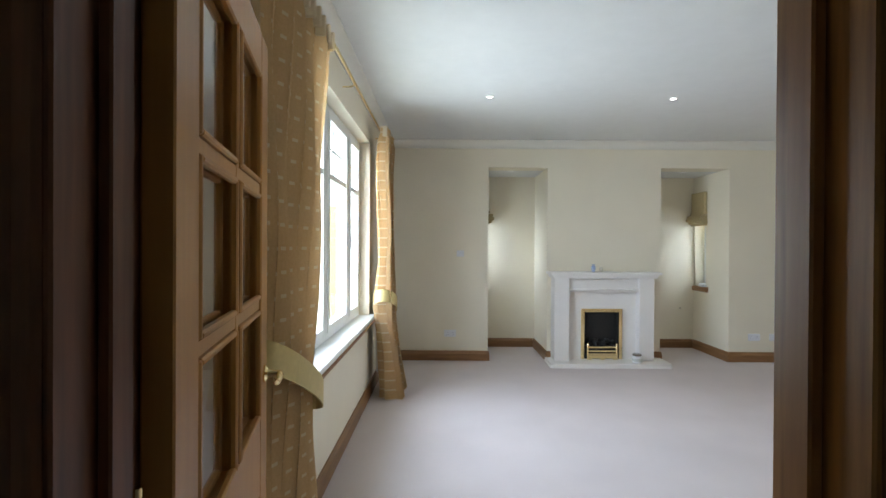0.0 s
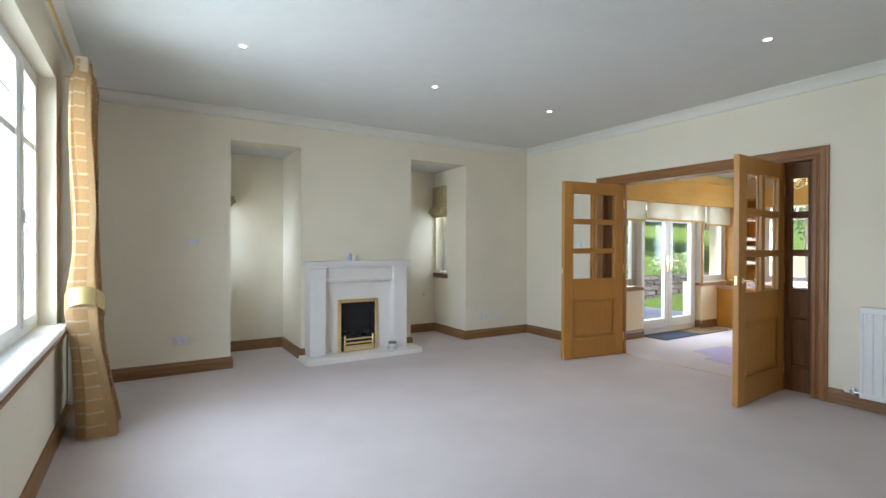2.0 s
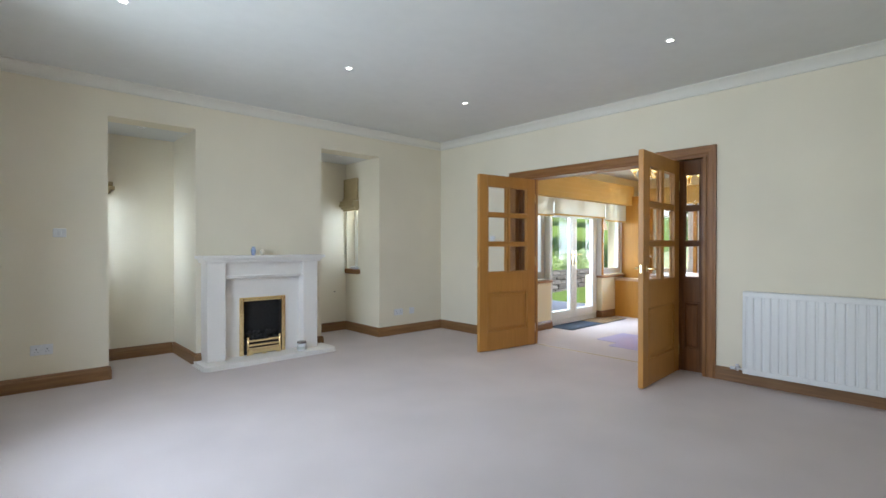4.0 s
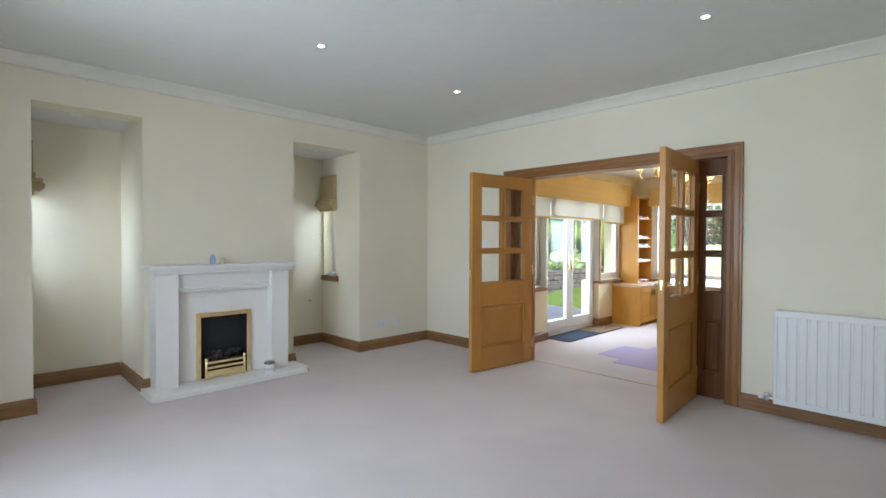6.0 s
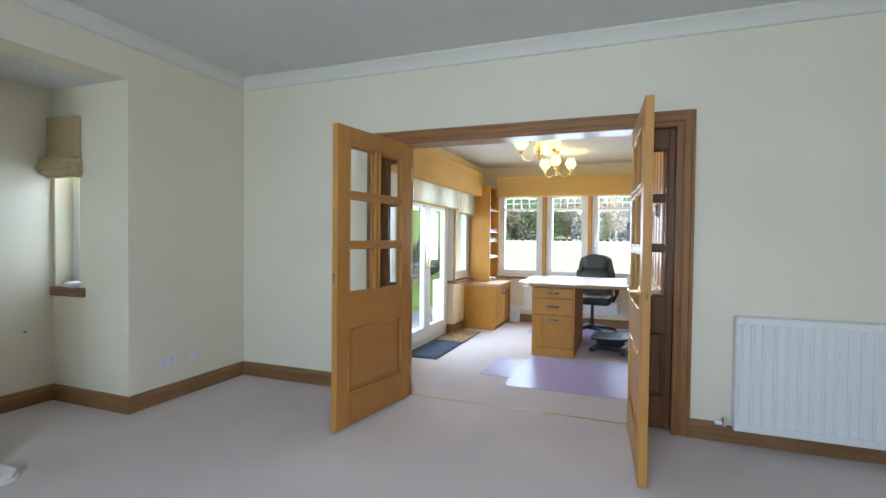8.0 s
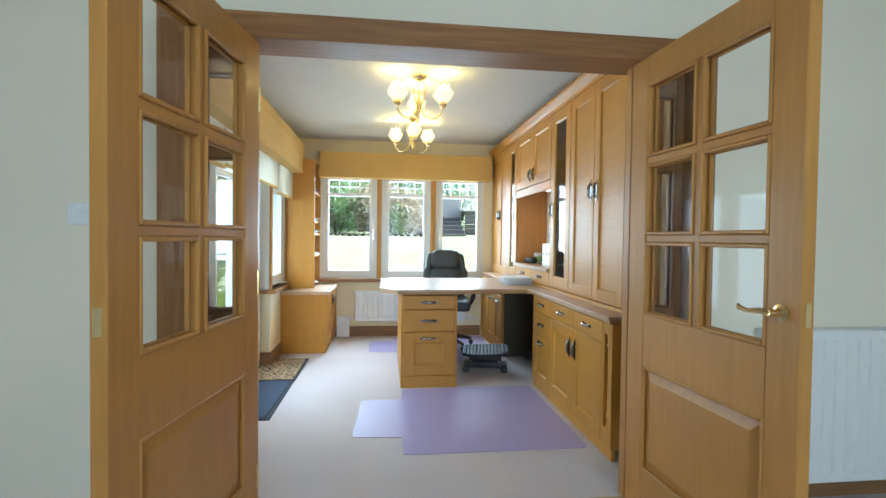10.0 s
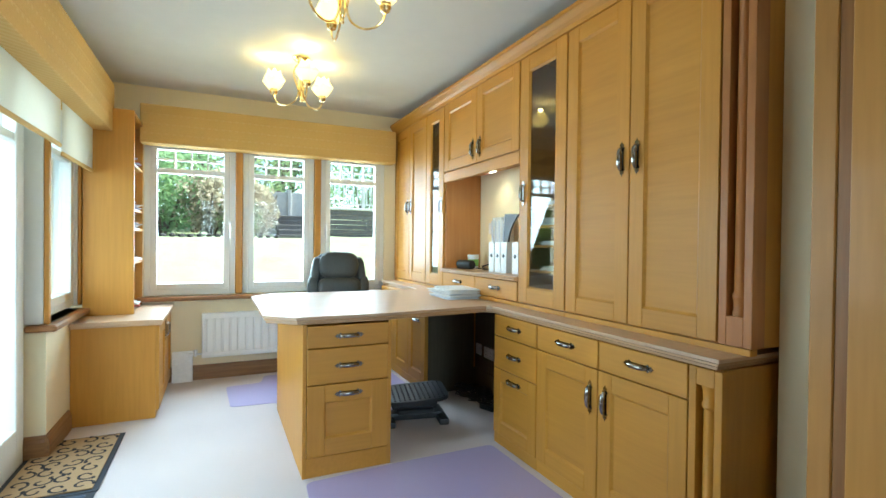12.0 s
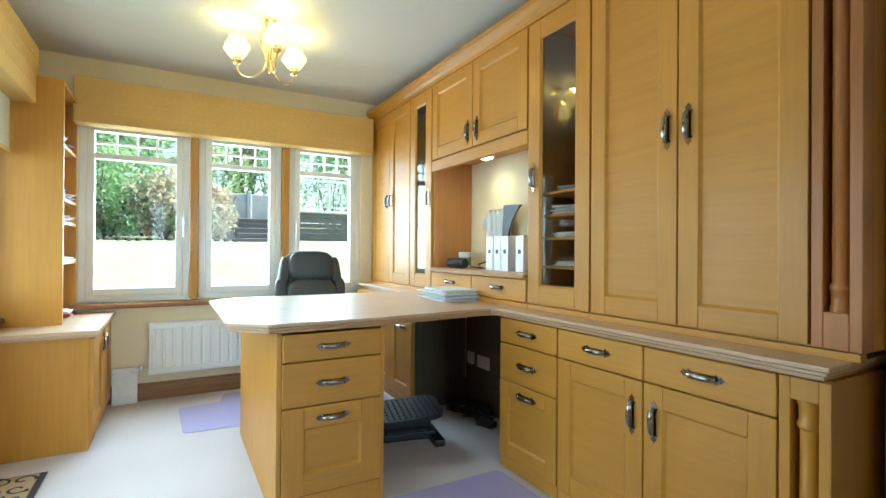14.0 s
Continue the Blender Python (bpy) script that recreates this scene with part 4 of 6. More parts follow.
# ---- radiators ----
def radiator(x, y, z, rz, w, h, label, d=0.07):
    """Panel radiator against a wall behind local +y; local x runs along it."""
    ob = thing("radiator", x, y, z, rz, label, "radiator")
    n = max(8, int(w / 0.062))
    bm = bmesh.new()
    pts = []
    for i in range(n):
        u0 = 0.025 + (w - 0.05) * i / n
        s = (w - 0.05) / n
        pts += [(u0, 0.008), (u0 + s * 0.16, 0.008), (u0 + s * 0.28, 0.0), (u0 + s * 0.90, 0.0)]
    pts += [(w - 0.025, 0.008)]
    outline = [(0, 0.02), (0, 0.004), (0.006, 0.0), (0.02, 0.0)] + pts + [(w - 0.02, 0.0), (w - 0.006, 0.0), (w, 0.004), (w, 0.02)]
    prism(outline, 0.045, h - 0.045, bm)
    box(0, w, 0.0, 0.02, 0, 0.047, 0.005, bm)
    box(0, w, 0.0, 0.02, h - 0.047, h, 0.005, bm)
    part("front_panel", bm, M_WHITE, ob)
    bm = box(0.001, w - 0.001, 0.02, d - 0.004, h - 0.012, h - 0.002, 0.002)
    for i in range(int(w / 0.03)):
        box(0.015 + i * 0.03, 0.021 + i * 0.03, 0.022, d - 0.006, h - 0.002, h + 0.002, 0, bm)
    part("top_grille", bm, M_WHITE, ob)
    bm = box(0.0, 0.004, 0.02, d - 0.004, 0, h - 0.012)
    box(w - 0.004, w, 0.02, d - 0.004, 0, h - 0.012, 0, bm)
    box(0.004, w - 0.004, d - 0.018, d - 0.004, 0, h - 0.012, 0, bm)
    part("back_panel", bm, M_WHITE, ob)
    for u, s in ((0, -1), (w, 1)):
        v = part("valve", lathe([(0.011, 0), (0.011, 0.03), (0.016, 0.032), (0.016, 0.05), (0.012, 0.055)], 12, m=pose(u + s * 0.045, 0.03, 0.012)), M_CHROME, ob, "chrome radiator valve", smooth=True)
        part("pipe", tube([(u, 0.03, 0.03), (u + s * 0.045, 0.03, 0.03), (u + s * 0.048, 0.05, 0.03), (u + s * 0.048, d + 0.004, 0.03)], 0.0085), M_CHROME, ob, smooth=True)
        part("valve_cap", lathe([(0.014, 0), (0.014, 0.035), (0.010, 0.04)], 12, m=pose(u + s * 0.06, 0.03, 0.03, 0, 90 * s, 0)), M_PLASTIC, v, "white valve cap", smooth=True)
    return ob


radiator(4.485, 1.93, 0.105, -90, 1.18, 0.70, "white ribbed panel radiator under no window, below cream wall", 0.09)
radiator(-0.565, 4.86, 0.105, 90, 0.62, 0.68, "white panel radiator beside the curtain", 0.10)
radiator(8.37, 4.0, 0.19, -90, 1.35, 0.365, "low white panel radiator under the study window", 0.075)


# ---- sockets and switches ----
def plate(nm, x, y, z, rz, w, h, label, kind_):
    ob = thing(nm, x, y, z, rz, label, kind_)
    part("face_plate", box(-w / 2, w / 2, -0.009, 0, -h / 2, h / 2, 0.003), M_PLASTIC, ob)
    if kind_ == "socket":
        for i in range(2 if w > 0.1 else 1):
            u = (i - 0.5) * 0.07 if w > 0.1 else 0
            part("switch", box(u + (-0.028 if i == 0 else 0.016), u + (-0.016 if i == 0 else 0.028), -0.0125, -0.009, 0.012, 0.03, 0.001), M_PLASTIC, ob)
            bm = box(u - 0.003, u + 0.003, -0.0095, -0.0088, 0.004, 0.012)
            box(u - 0.013, u - 0.007, -0.0095, -0.0088, -0.018, -0.014, 0, bm)
            box(u + 0.007, u + 0.013, -0.0095, -0.0088, -0.018, -0.014, 0, bm)
            part("pin_holes", bm, M_BPLASTIC, ob, "dark pin holes")
    elif kind_ == "switch":
        part("rocker", box(-0.012, 0.012, -0.0135, -0.009, -0.018, 0.018, 0.002), M_PLASTIC, ob)
    return ob


plate("double_socket", 0.10, Y1, 0.33, 0, 0.146, 0.086, "white double wall socket above the skirting", "socket")
plate("double_socket", 3.80, Y1, 0.30, 0, 0.146, 0.086, "white double wall socket above the skirting", "socket")
plate("aerial_socket", 4.03, Y1, 0.30, 0, 0.086, 0.086, "white single aerial socket above the skirting", "outlet")
plate("thermostat", 0.22, Y1, 1.30, 0, 0.09, 0.075, "small white wall thermostat", "switch")
plate("light_switch", 4.58, 4.83, 1.28, -90, 0.086, 0.086, "white wall light switch beside the doorway", "switch")
plate("double_socket", 7.12, T0 + 0.013, 0.321, 180, 0.146, 0.086, "white double wall socket under the desk", "socket")
plate("data_socket", 7.275, T0 + 0.013, 0.326, 180, 0.086, 0.086, "white data socket under the desk", "outlet")
ob = thing("wall_hook", 3.30, 6.648, 0.55, 0, "tiny metal hook on the alcove wall", "hook")
part("hook", lathe([(0.008, 0), (0.004, 0.01), (0.007, 0.02)], 8, m=pose(0, 0, 0, 90, 0, 0)), M_PEWTER, ob)


# ---- downlights ----
def downlight(x, y, z, on=True):
    ob = thing("downlight", x, y, z, 0, "lit recessed ceiling spotlight with white rim" if on else "unlit recessed ceiling spotlight with white rim", "ceiling light", "ceiling spotlights")
    part("rim", lathe([(0.022, -0.001), (0.023, -0.006), (0.036, -0.005), (0.037, 0.0)], 20, cap=False), M_WHITE, ob, smooth=True)
    part("lens", lathe([(0.022, -0.0035), (0.001, -0.004)], 20, cap=False), M_SPOT if on else M_SPOTOFF, ob, "glowing lens" if on else "")
    if on:
        d = bpy.data.lights.new("spot", "SPOT")
        d.energy, d.spot_size, d.spot_blend, d.shadow_soft_size, d.color = 2, radians(100), 0.7, 0.03, (1, 0.88, 0.7)
        o = new("downlight_lamp", d)
        o.matrix_world = look((x, y, z - 0.012), (x, y + 0.001, 0))


for p in ((0.40, 4.10), (1.98, 4.12), (3.38, 4.15), (3.38, 2.09)):
    downlight(*p, H)
for p in ((0.87, 6.12), (3.08, 6.15)):
    downlight(*p, 2.35, False)


# ---- study: pelmets, blinds ----
def pelmet(nm, along, a0, a1, b0, b1, z0, z1, label):
    ob = thing(nm, *(((a0 + a1) / 2, (b0 + b1) / 2) if along == "x" else ((b0 + b1) / 2, (a0 + a1) / 2)), z0, 0, label, "pelmet")
    bm = box(a0, a1, b0, b1, z0, z1, 0.012, None, 2) if along == "x" else box(b0, b1, a0, a1, z0, z1, 0.012, None, 2)
    uvl = bm.loops.layers.uv.new("UVMap")
    for f in bm.faces:
        for lp in f.loops:
            c = lp.vert.co
            lp[uvl].uv = ((c.x + c.y), c.z - z0)
    part("fabric_front", bm, M_PELMET, ob, world_space=True)
    n = 4
    for i in range(1, n):
        z = z0 + (z1 - z0) * i / n
        bm = tube([(a0 + 0.01, b0, z), (a1 - 0.01, b0, z)], 0.0025, 6) if along == "x" else tube([(b0, a0 + 0.01, z), (b0, a1 - 0.01, z)], 0.0025, 6)
        part("piping", bm, M_PIPING, ob, world_space=True)
    return ob


pelmet("pelmet", "y", 2.36, 4.43, 8.30, 8.445, 1.905, 2.205, "straight fabric-covered pelmet over the study window")
pelmet("pelmet", "x", 4.76, 7.93, 4.53, 4.695, 1.885, 2.215, "straight fabric-covered pelmet over the garden doors")
for a, b_, hgt in ((4.80, 5.68, 1.64), (5.70, 7.14, 1.66), (7.17, 7.85, 1.62)):
    ob = thing("roller_blind", (a + b_) / 2, 4.64, hgt, 0, "cream roller blind half drawn over the garden doors", "blind")
    part("cloth", box(a, b_, 4.638, 4.6395, hgt, 2.0), M_ROLLER, ob, world_space=True)
    part("bottom_bar", box(a, b_, 4.632, 4.646, hgt - 0.025, hgt, 0.005), M_PELMET, ob, "pale bottom bar", world_space=True)
    part("roller", tube([(a, 4.65, 1.99), (b_, 4.65, 1.99)], 0.02, 12), M_PLASTIC, ob, world_space=True)


def blind_chain(x, y, z0, w):
    """A bead-chain loop hanging from the roller down to z0."""
    ob = thing("blind_chain", x, y, z0, 0, "white bead chain loop of the roller blind", "blind chain")
    pts = [(x - w, y, 1.98), (x - w, y, z0 + 2 * w)]
    pts += [(x - w * math.cos(a * math.pi / 8), y, z0 + w - w * math.sin(a * math.pi / 8)) for a in range(9)]
    pts += [(x + w, y, z0 + 2 * w), (x + w, y, 1.98)]
    part("cord", tube(pts, 0.0025, 6), M_PLASTIC, ob)
    bm = bmesh.new()
    for sx in (-w, w):
        for k in range(110):
            z = z0 + w + 0.012 * k
            if z < 1.7:
                own = bmesh.new()
                bmesh.ops.create_icosphere(own, subdivisions=1, radius=0.005)
                own.transform(pose(x + sx, y, z))
                join(bm, own)
    tagged(part("beads", bm, M_PLASTIC, ob), kind="stuff")


blind_chain(7.80, 4.60, 0.985, 0.026)
blind_chain(7.13, 4.60, 0.42, 0.024)


# ---- cabinet parts ----
def pull(parent, x, z, upright, y=0.0):
    """Pewter bow handle with leaf-shaped ends, on a front that faces local -y."""
    m = pose(x, y, z, 0, 90 if upright else 0, 0)
    bm = tube([(-0.044, 0, 0), (-0.042, -0.010, 0), (-0.034, -0.016, 0), (-0.016, -0.018, 0), (0.016, -0.018, 0), (0.034, -0.016, 0), (0.042, -0.010, 0), (0.044, 0, 0)], [0.006, 0.008, 0.009, 0.011, 0.011, 0.009, 0.008, 0.006], 10)
    half = [(0.030, 0.010), (0.040, 0.011), (0.045, 0.017), (0.050, 0.013), (0.0535, 0.006), (0.058, 0.012), (0.063, 0.009), (0.067, 0.003), (0.076, 0.0)]
    own = prism(half + [(u, -v) for u, v in half[-2::-1]] + [(-u, -v) for u, v in half] + [(-u, v) for u, v in half[-2::-1]], 0, 0.0025)
    own.transform(pose(0, 0, 0, 90, 0, 0))
    join(bm, own)
    return part("handle", bm, M_PEWTER, parent, "dark pewter bow handle", at=m, smooth=True)


def shaker(parent, x, z, w, h, hd=None, y=0.0, nm="door", fr=0.075, panel=True, glazed=False, material=None, horiz=False):
    """A front facing local -y, its lower corner at (x, z). hd: (u, v, upright) of the handle."""
    wd = material or M_MAPLE
    g, t = 0.0015, 0.02
    x0, x1, z0, z1 = g, w - g, g, h - g
    bm = bmesh.new()
    if not panel:
        box(x0, x1, -t, 0, z0, z1, 0.003, bm)
    else:
        # bevelled lip into the sunk panel
        own = bmesh.new()
        a = [(x0 + fr, z0 + fr), (x1 - fr, z0 + fr), (x1 - fr, z1 - fr), (x0 + fr, z1 - fr)]
        e = 0.009
        b_ = [(x0 + fr + e, z0 + fr + e), (x1 - fr - e, z0 + fr + e), (x1 - fr - e, z1 - fr - e), (x0 + fr + e, z1 - fr - e)]
        va = [own.verts.new((u, -t + 0.003, v)) for u, v in a]
        vb = [own.verts.new((u, -t + 0.011, v)) for u, v in b_]
        for k in range(4):
            own.faces.new((va[k], va[(k + 1) % 4], vb[(k + 1) % 4], vb[k]))
        join(bm, own)
        if not glazed:
            box(x0 + fr, x1 - fr, -t + 0.0105, -0.002, z0 + fr, z1 - fr, 0, bm)
    d = part(nm, bm, M_MAPLEX, parent, at=pose(x, y, z))
    if panel:
        part("stile", box(x0, x0 + fr, -t, 0, z0, z1, 0.002), wd, d)
        part("stile", box(x1 - fr, x1, -t, 0, z0, z1, 0.002), wd, d)
        part("rail", box(x0 + fr, x1 - fr, -t + 0.0004, -0.0004, z0, z0 + fr, 0.002), M_MAPLEX, d)
        part("rail", box(x0 + fr, x1 - fr, -t + 0.0004, -0.0004, z1 - fr, z1, 0.002), M_MAPLEX, d)
    if glazed:
        p = part("pane", box(x0 + fr - 0.003, x1 - fr + 0.003, -0.008, -0.004, z0 + fr - 0.003, z1 - fr + 0.003), M_CGLASS, d, "clear glass pane")
        p.visible_shadow = False
    if hd:
        pull(d, hd[0], hd[1], hd[2], -t)
    return d


def unit(nm, x, y, z, rz, w, d, h, label, open_front=False, material=None, back=True):
    """A carcass: local x 0..w, front at local y=0, depth to +d."""
    ob = thing(nm, x, y, z, rz, label, "cabinet", "fitted study cabinets")
    wd = material or M_MAPLE
    part("side_panel", box(0, 0.018, 0, d, 0, h, 0.001), wd, ob)
    part("side_panel", box(w - 0.018, w, 0, d, 0, h, 0.001), wd, ob)
    part("bottom_panel", box(0.018, w - 0.018, 0.001, d, 0.001, 0.018), wd, ob)
    part("top_panel", box(0.018, w - 0.018, 0.001, d, h - 0.018, h - 0.001), wd, ob)
    part("back_panel", box(0.018, w - 0.018, d - 0.008, d, 0.018, h - 0.018), wd, ob)
    return ob


def stack_of_papers(nm, x, y, z, rz, w, d, n, seed, label, parent_mats=None):
    rnd = random.Random(seed)
    ob = thing(nm, x, y, z, rz, label, "papers")
    zz = 0.0
    ms = parent_mats or (M_PAPER, M_PAPERB, M_PAPER, M_GREENP, M_PAPERB)
    for i in range(n):
        t = rnd.uniform(0.002, 0.009)
        a = rnd.uniform(-11, 11)
        bm = box(-w / 2, w / 2, -d / 2, d / 2, 0, t - 0.0006, 0.001)
        part("sheaf", bm, ms[rnd.randrange(len(ms))], ob, at=pose(rnd.uniform(-0.02, 0.02), rnd.uniform(-0.018, 0.018), zz, 0, 0, a))
        zz += t
    return ob


# south run faces +y: local x runs towards world -x, local depth towards the wall
YU, ZU, HU = 2.30, 0.815, 1.405
DU = YU - T0 - 0.003


def pilaster(parent, u0, u1, z0, z1, y=0.0, wd=M_MAPLE):
    """Sunk niche with a turned half column; front at local y."""
    f = 0.028
    bm = box(u0, u0 + f, y - 0.02, y + 0.05, z0, z1, 0.002)
    box(u1 - f, u1, y - 0.02, y + 0.05, z0, z1, 0.002, bm)
    box(u0 + f, u1 - f, y - 0.02, y + 0.05, z0, z0 + 0.10, 0.002, bm)
    box(u0 + f, u1 - f, y - 0.02, y + 0.05, z1 - 0.06, z1, 0.002, bm)
    box(u0 + f, u1 - f, y + 0.035, y + 0.05, z0 + 0.1, z1 - 0.06, 0, bm)
    p = part("pilaster", bm, wd, parent, "pilaster with a turned half column")
    c, r = (u0 + u1) / 2, (u1 - u0) / 2 - f - 0.004
    b0, b1 = z0 + 0.10, z1 - 0.06
    prof = [(r, b0), (r, b0 + 0.012), (r * 0.86, b0 + 0.018), (r * 0.86, b0 + 0.055), (r, b0 + 0.06), (r, b0 + 0.072), (r * 0.8, b0 + 0.08),
            (r * 0.76, b1 - 0.08), (r, b1 - 0.072), (r, b1 - 0.06), (r * 0.86, b1 - 0.055), (r * 0.86, b1 - 0.018), (r, b1 - 0.012), (r, b1)]
    part("column", lathe(prof, 16, m=pose(c, y + 0.012, 0)), wd, p, "turned wooden column", smooth=True)


tall = unit("tall_cabinet", 5.888, YU, ZU, 180, 0.923, DU, HU, "tall maple cabinet with two panelled doors and end pilaster")
for i in (0, 1):
    shaker(tall, 0.004 + i * 0.402, 0.006, 0.400, HU - 0.02, ((0.36 if i == 0 else 0.04), 0.70, True))
pilaster(tall, 0.812, 0.927, 0.003, HU - 0.003, 0.0, M_PILASTER)
g1 = unit("display_cabinet", 6.300, YU, ZU, 180, 0.411, DU, HU, "narrow glazed maple cabinet with shelves of papers", material=M_SHELFIN)
shaker(g1, 0.002, 0.006, 0.407, HU - 0.02, (0.042, 0.62, True), glazed=True, fr=0.085)
g2 = unit("display_cabinet", 7.660, YU, ZU, 180, 0.339, DU, HU, "narrow glazed maple cabinet with shelves", material=M_SHELFIN)
shaker(g2, 0.002, 0.006, 0.335, HU - 0.02, (0.295, 0.62, True), glazed=True, fr=0.085)
for g, w in ((g1, 0.411), (g2, 0.339)):
    for v in (0.18, 0.32, 0.43, 0.54):
        part("shelf", box(0.019, w - 0.019, 0.03, DU - 0.01, v, v + 0.014, 0.001), M_MAPLE, g)
    for v in (0.80, 1.10):
        part("glass_shelf", box(0.019, w - 0.019, 0.02, DU - 0.01, v, v + 0.006), M_DGLASS, g, "glass shelf")
for i, v in enumerate((0.197, 0.337, 0.447, 0.557)):
    stack_of_papers("paper_stack", 6.10, 2.16, ZU + v - 0.002, 8 * i, 0.2, 0.16, 4 + i % 3, 20 + i, "loose stack of papers on a cabinet shelf", (M_PAPER, M_PAPERB))
up = unit("wall_cupboard", 7.319, YU, 1.69, 180, 1.017, DU, 0.53, "maple wall cupboard with two panelled doors over the niche")
for i in (0, 1):
    shaker(up, 0.004 + i * 0.505, 0.006, 0.503, 0.515, ((0.455 if i == 0 else 0.048), 0.10, True))
part("light_rail", box(0.0, 1.017, -0.02, 0.015, -0.073, -0.002, 0.003), M_MAPLEX, up)
farc = unit("tall_cabinet", 8.440, YU, ZU, 180, 0.778, DU, HU, "tall maple cabinet with two panelled doors by the window")
for i in (0, 1):
    shaker(farc, 0.004 + i * 0.386, 0.006, 0.384, HU - 0.02, ((0.345 if i == 0 else 0.04), 0.66, True))

# niche: side panels, shelf, two drawers
nd = unit("drawer_unit", 7.319, YU, ZU, 180, 1.017, DU, 0.125, "low maple drawer unit with two drawers under the niche")
for i in (0, 1):
    shaker(nd, 0.004 + i * 0.505, 0.004, 0.503, 0.117, (0.25, 0.062, False), panel=False, nm="drawer_front", material=M_MAPLEX)
bm = box(0.0, 1.017, -0.045, DU, 0.126, 0.14, 0.003)
box(0.0, 1.017, -0.038, DU, 0.1402, 0.15, 0.003, bm)
part("top", bm, M_EDGE, nd, "layered wooden top")
setting("niche_side_panel", box(7.301, 7.318, T0 + 0.003, YU, 0.967, 1.689, 0.001), M_BOARD, "warm wooden side panel of the niche", "panel")
setting("niche_side_panel", box(6.302, 6.319, T0 + 0.003, YU, 0.967, 1.689, 0.001), M_BOARD, "warm wooden side panel of the niche", "panel")
ob = thing("cabinet_light", 6.93, 2.14, 1.66, 0, "small lit downlight under the wall cupboard", "light")
part("housing", box(6.88, 6.98, 2.10, 2.17, 1.668, 1.688, 0.004), M_CHROME, ob, world_space=True)
part("lens", box(6.895, 6.965, 2.11, 2.16, 1.663, 1.6675), M_SPOT, ob, "glowing lens", world_space=True)
d = bpy.data.lights.new("niche", "SPOT")
d.energy, d.spot_size, d.spot_blend, d.shadow_soft_size, d.color = 0.9, radians(140), 0.8, 0.03, (1, 0.82, 0.55)
o = new("cabinet_lamp", d)
o.matrix_world = look((6.93, 2.135, 1.655), (6.97, 2.1, 1.0))

ob = thing("cabinet_cornice", 6.7, 2.3, 2.22, 0, "moulded maple cornice along the cabinet tops", "cornice")
prof = [(0, 2.205), (0.03, 2.205), (0.034, 2.225), (0.05, 2.24), (0.068, 2.268), (0.075, 2.272), (0.075, 2.29), (0, 2.29)]
bm = sweep_profile(prof, (4.965, YU), (8.445, YU), (0, 1))
part("moulding", bm, M_MAPLEX, ob, world_space=True)
part("top_board", box(4.965, 8.445, T0 + 0.003, YU, 2.2205, 2.289), M_MAPLEX, ob, world_space=True)

# base rails on the worktop
for u_, w_ in ((tall, 0.923), (g1, 0.411), (g2, 0.339), (farc, 0.778), (nd, 1.017)):
    part("base_rail", box(0.001, w_ - 0.001, -0.015, 0.02, -0.0225, -0.0005, 0.001), M_MAPLEX, u_)

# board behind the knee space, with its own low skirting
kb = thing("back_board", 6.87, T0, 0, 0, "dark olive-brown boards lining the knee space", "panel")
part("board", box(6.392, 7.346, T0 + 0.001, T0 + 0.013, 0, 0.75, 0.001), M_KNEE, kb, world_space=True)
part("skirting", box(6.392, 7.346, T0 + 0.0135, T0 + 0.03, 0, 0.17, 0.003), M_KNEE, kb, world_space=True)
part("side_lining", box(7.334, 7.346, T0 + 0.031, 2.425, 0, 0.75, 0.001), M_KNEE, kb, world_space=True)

# base units
YB, DB = 2.40, 2.40 - T0 - 0.003
zb, hb = 0.06, 0.69


def plinth(parent, w):
    part("plinth", box(0, w, -0.012, 0.012, -0.06, 0.0005, 0.002), M_MAPLEX, parent)


b1 = unit("base_cabinet", 5.975, YB, zb, 180, 0.985, DB, hb, "maple base cabinet with two drawers, two doors and a pilaster")
plinth(b1, 0.985)
for i in (0, 1):
    u = 0.002 + i * 0.431
    shaker(b1, u, 0.563, 0.429, 0.124, (0.215, 0.066, False), panel=False, nm="drawer_front", material=M_MAPLEX)
    shaker(b1, u, 0.004, 0.429, 0.557, ((0.385 if i == 0 else 0.044), 0.43, True))
pilaster(b1, 0.866, 0.9875, 0.003, hb - 0.003, 0.0)
b2 = unit("drawer_cabinet", 6.388, YB, zb, 180, 0.412, DB, hb, "maple drawer cabinet with two drawers and one deep drawer")
plinth(b2, 0.412)
for z, h, pn in ((0.565, 0.122, False), (0.380, 0.183, False), (0.004, 0.374, True)):
    shaker(b2, 0.002, z, 0.408, h, (0.204, h - 0.05 if pn else h / 2, False), panel=pn, nm="drawer_front", material=M_MAPLEX if not pn else None, fr=0.07)
b3 = unit("base_cabinet", 8.440, YB + 0.03, zb, 180, 1.09, DB + 0.03, hb, "maple base cabinet by the window")
plinth(b3, 1.09)
for i in range(3):
    u = 0.002 + i * 0.363
    shaker(b3, u, 0.553, 0.361, 0.132, (0.18, 0.068, False), panel=False, nm="drawer_front", material=M_MAPLEX)
    shaker(b3, u, 0.004, 0.361, 0.545, (0.18, 0.48, False), nm="drawer_front")


